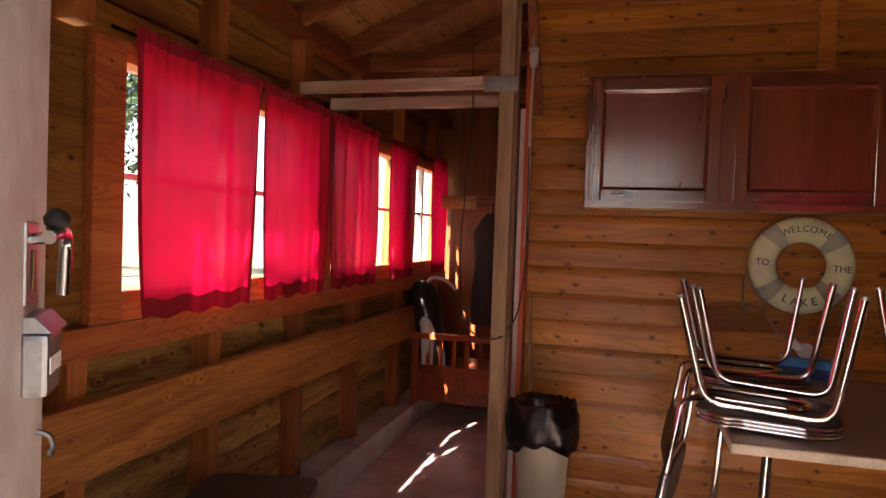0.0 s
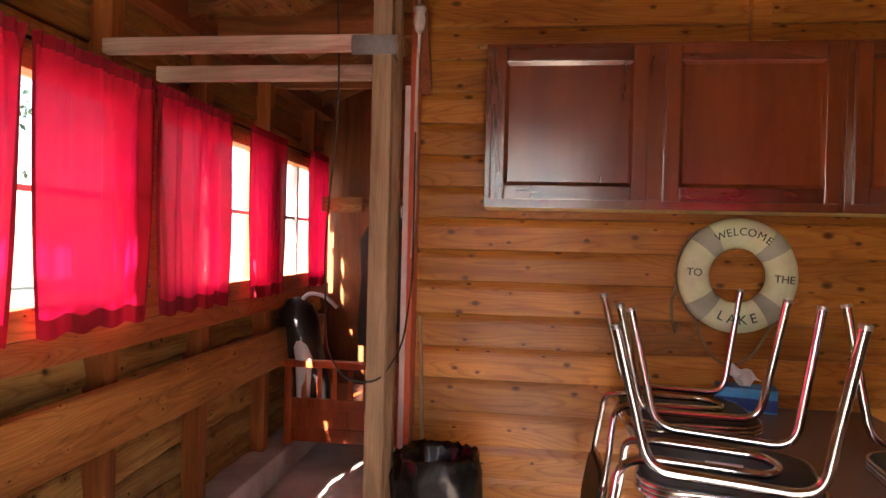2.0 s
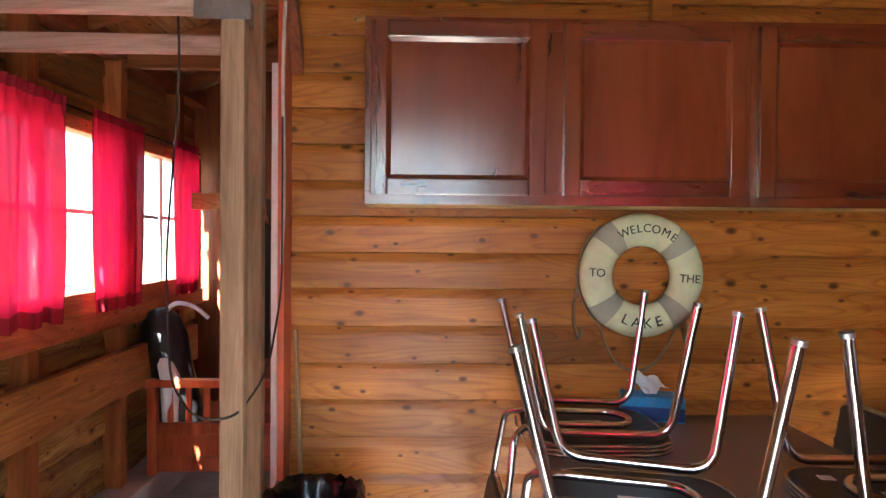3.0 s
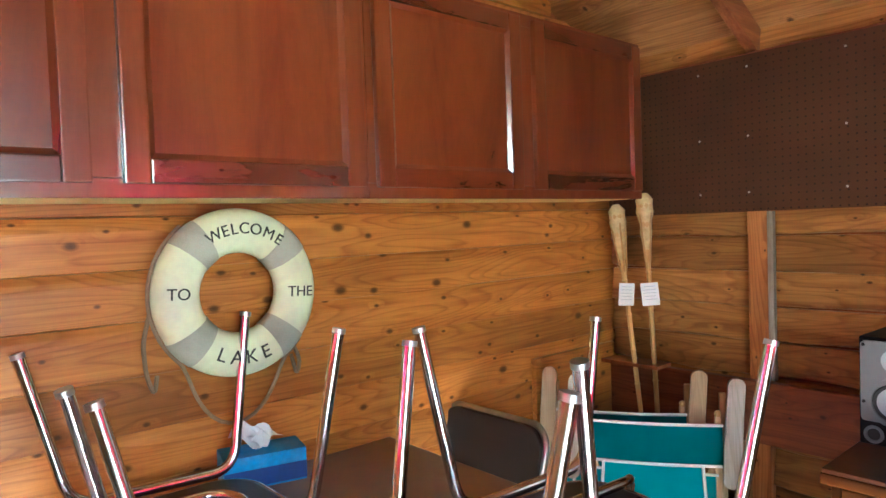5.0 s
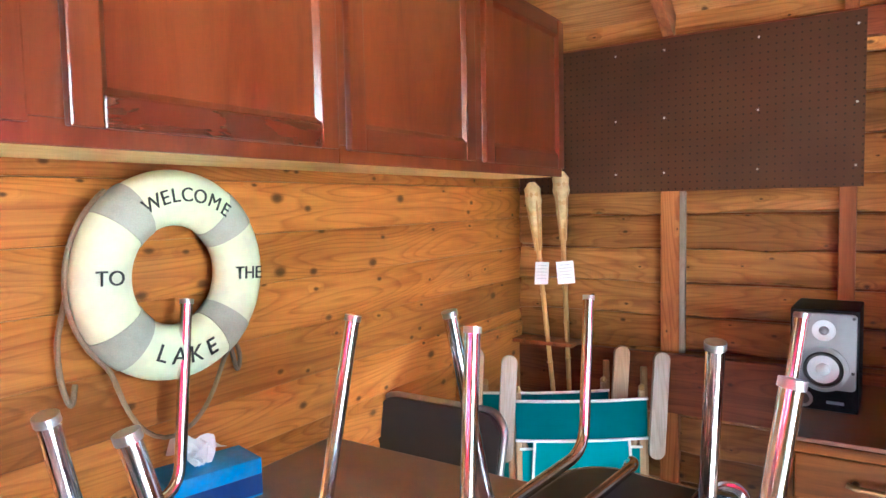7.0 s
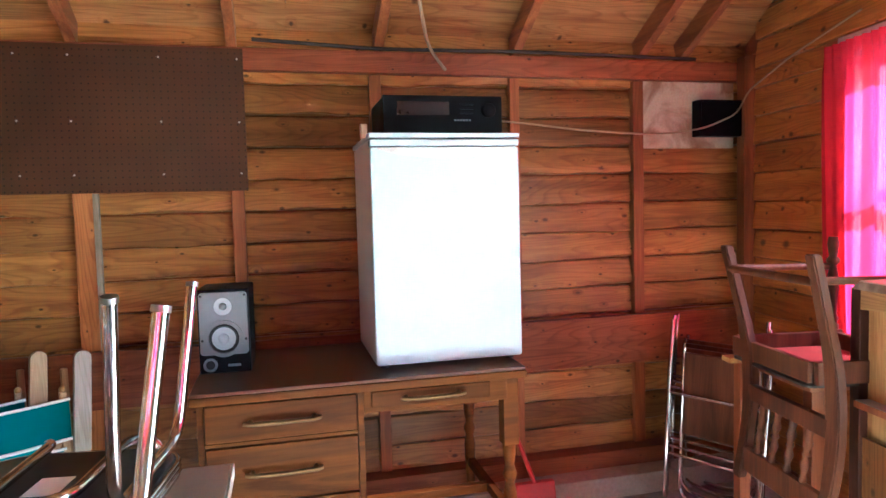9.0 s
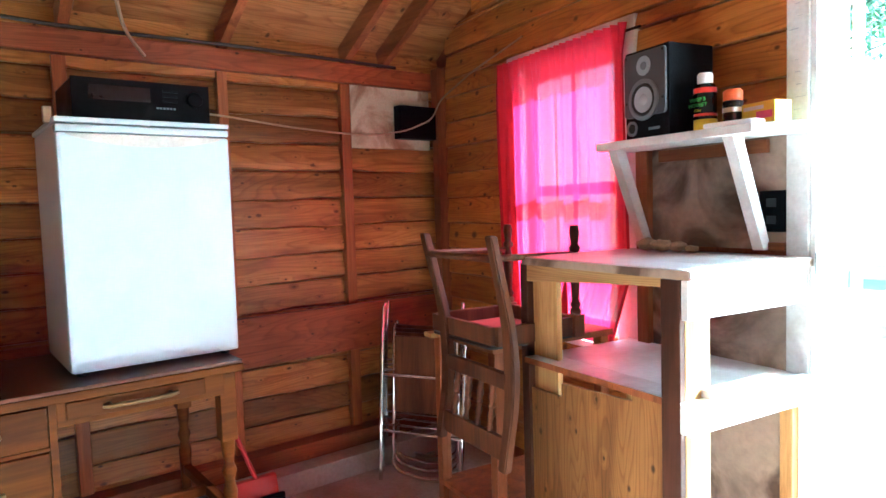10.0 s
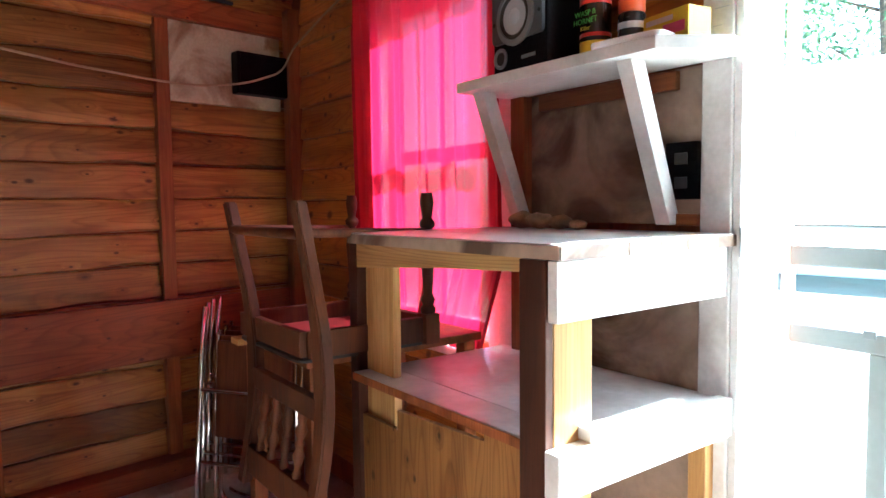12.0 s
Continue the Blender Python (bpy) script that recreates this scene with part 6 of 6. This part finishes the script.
for k, (u, v, s) in enumerate(((0.50, 0.085, 0.034), (0.435, 0.09, 0.032), (0.375, 0.08, 0.026), (0.33, 0.07, 0.020))):
    bm = bmesh.new()
    bmesh.ops.create_icosphere(bm, subdivisions=3, radius=1)
    for v_ in bm.verts:
        v_.co *= 1 + 0.22 * noise.noise(v_.co * 1.6 + Vector((k * 7, 3, 1)))
    zmin = min(q.co.z for q in bm.verts)
    moved(bm, SOUTH @ Matrix.Translation((u, v, 1.0975)) @ Matrix.Diagonal((s * 1.2, s * 0.9, s * 0.62, 1)) @ Matrix.Translation((0, 0, -zmin)))
    solo("stone", smooth(bm), rock, "smooth tan stone lying on the workbench", "stone", "stones on the bench")
outlet = thing("power_outlet", "black power outlet box on stained plywood", "outlet", SOUTH)
part("cover", box((0.046, 0.0105, 1.165), (0.122, 0.030, 1.285), 0.004), black_plastic, outlet)
for z in (1.20, 1.25):
    part("socket", box((0.068, 0.0302, z - 0.012), (0.098, 0.033, z + 0.012), 0.002), rubber, outlet)
stapler = thing("hand_tool", "dark metal tool lying under the workbench", "tool", SOUTH @ pose(0.28, 0.22, 0.0, 0, 0, 25))
part("blade", box((-0.10, -0.03, 0.002), (0.10, 0.03, 0.02), 0.006), black_plastic, stapler)
part("handle", tube([(-0.09, 0, 0.03), (0.0, 0.02, 0.06), (0.09, 0.03, 0.035)], 0.010, 8, 0.04), chrome, stapler)

# ------------------------------------------------------------------ side table with upturned dining chair
side = thing("side_table", "low brown wooden side table by the workbench", "side table", SOUTH)
part("tabletop", box((0.695, 0.06, 0.775), (1.10, 0.60, 0.798), 0.004), beam_x, side, "brown stained top")
part("pale_end", box((1.045, 0.6005, 0.778), (1.10, 0.640, 0.796), 0.002), raw_x, side, "pale fir offcut at the corner")
for u, v in ((1.06, 0.558), (1.06, 0.08), (0.70, 0.08), (0.70, 0.55)):
    part("leg", box((u, v, 0.001), (u + 0.04, v + 0.04, 0.7745), 0.003), stud_z, side)
part("side_panel", box((0.745, 0.56, 0.05), (1.055, 0.578, 0.199), 0.003), stud_z, side)
part("shelf", box((0.701, 0.125, 0.20), (1.095, 0.60, 0.22), 0.003), stud_z, side)

oak = thing("dining_chair", "dark oak spindle-back chair upturned on the side table", "chair", SOUTH)
turned = [(0.018, 0), (0.020, 0.012), (0.014, 0.022), (0.019, 0.035), (0.012, 0.05), (0.015, 0.10), (0.019, 0.16), (0.013, 0.20), (0.011, 0.215), (0.020, 0.225), (0.020, 0.235), (0.012, 0.245), (0.018, 0.285), (0.014, 0.31)]
for u in (0.655, 1.05):
    part("front_leg", lathe(turned, Matrix.Translation((u, 0.275, 0.880)), 14), chair_oak, oak, "turned front leg")
    part("corner_block", box((u - 0.022, 0.253, 0.802), (u + 0.022, 0.297, 0.8795), 0.003), chair_oak, oak)
part("seat_rail", box((0.678, 0.262, 0.808), (1.027, 0.285, 0.872), 0.003), chair_oak, oak)
part("seat_rail", box((0.660, 0.612, 0.812), (1.045, 0.632, 0.872), 0.003), chair_oak, oak)
for u in (0.645, 1.04):
    part("seat_rail", box((u, 0.298, 0.808), (u + 0.022, 0.611, 0.872), 0.003), chair_oak, oak)
part("seat", prism(rounded_rect(0.40, 0.37, 0.03, 0.853, 0.45), 0.799, 0.8075, "z", 0.002), black_vinyl, oak, "dark padded seat underside")
part("seat_cloth", box((0.668, 0.30, 0.812), (1.038, 0.60, 0.826), 0.002), plain("red_webbing", (0.30, 0.03, 0.025), 0.8), oak, "red cloth lining")
for s, (top, mid, low) in enumerate((((0.622, 0.645, 1.172), (0.556, 0.625, 0.87), (0.540, 0.672, 0.445)), ((1.060, 0.645, 1.172), (0.955, 0.625, 0.87), (0.932, 0.672, 0.445)))):
    pts = rounded_path([top, mid, (low[0] + 0.004, 0.630, 0.66), low], 0.20, 8)
    bm = bmesh.new()
    rows = []
    for i, p in enumerate(pts):
        t = i / (len(pts) - 1)
        hw = 0.019 + 0.008 * math.sin(math.pi * t)
        rows.append([bm.verts.new((p.x + a * hw, p.y + b * 0.014, p.z)) for a, b in ((-1, -1), (1, -1), (1, 1), (-1, 1))])
    for a, b in zip(rows, rows[1:]):
        for k in range(4):
            bm.faces.new((a[k], a[(k + 1) % 4], b[(k + 1) % 4], b[k]))
    bm.faces.new(rows[0])
    bm.faces.new(rows[-1])
    bmesh.ops.recalc_face_normals(bm, faces=bm.faces[:])
    bmesh.ops.bevel(bm, geom=[e for e in bm.edges if len(e.link_faces) == 2 and e.calc_face_angle() > 0.9], offset=0.004, segments=2, affect="EDGES")
    part("back_post", bm, chair_oak, oak, "curved back leg and post in one")
part("stretcher", tube([(0.615, 0.645, 1.098), (1.035, 0.645, 1.098)], 0.013, 10), chair_oak, oak)
for u in (0.615, 1.02):
    part("stretcher", tube([(u, 0.640, 1.10), (u + 0.04, 0.285, 1.09)], 0.011, 10), chair_oak, oak)
part("lower_rail", box((0.565, 0.622, 0.690), (0.930, 0.644, 0.742), 0.003), chair_oak, oak)
part("crest_rail", box((0.560, 0.648, 0.470), (0.920, 0.668, 0.545), 0.004), chair_oak, oak)
sp = [(0.008, 0), (0.012, 0.012), (0.007, 0.026), (0.010, 0.040), (0.014, 0.056), (0.008, 0.072), (0.013, 0.082), (0.008, 0.092), (0.015, 0.112), (0.009, 0.130), (0.012, 0.142), (0.008, 0.162)]
for k in range(4):
    u = 0.642 + 0.072 * k
    part("spindle", moved(lathe(sp, Matrix(), 10), Matrix.Translation((u, 0.657, 0.540)) @ pose(0, 0, 0, 8, 0, 0)), chair_oak, oak)
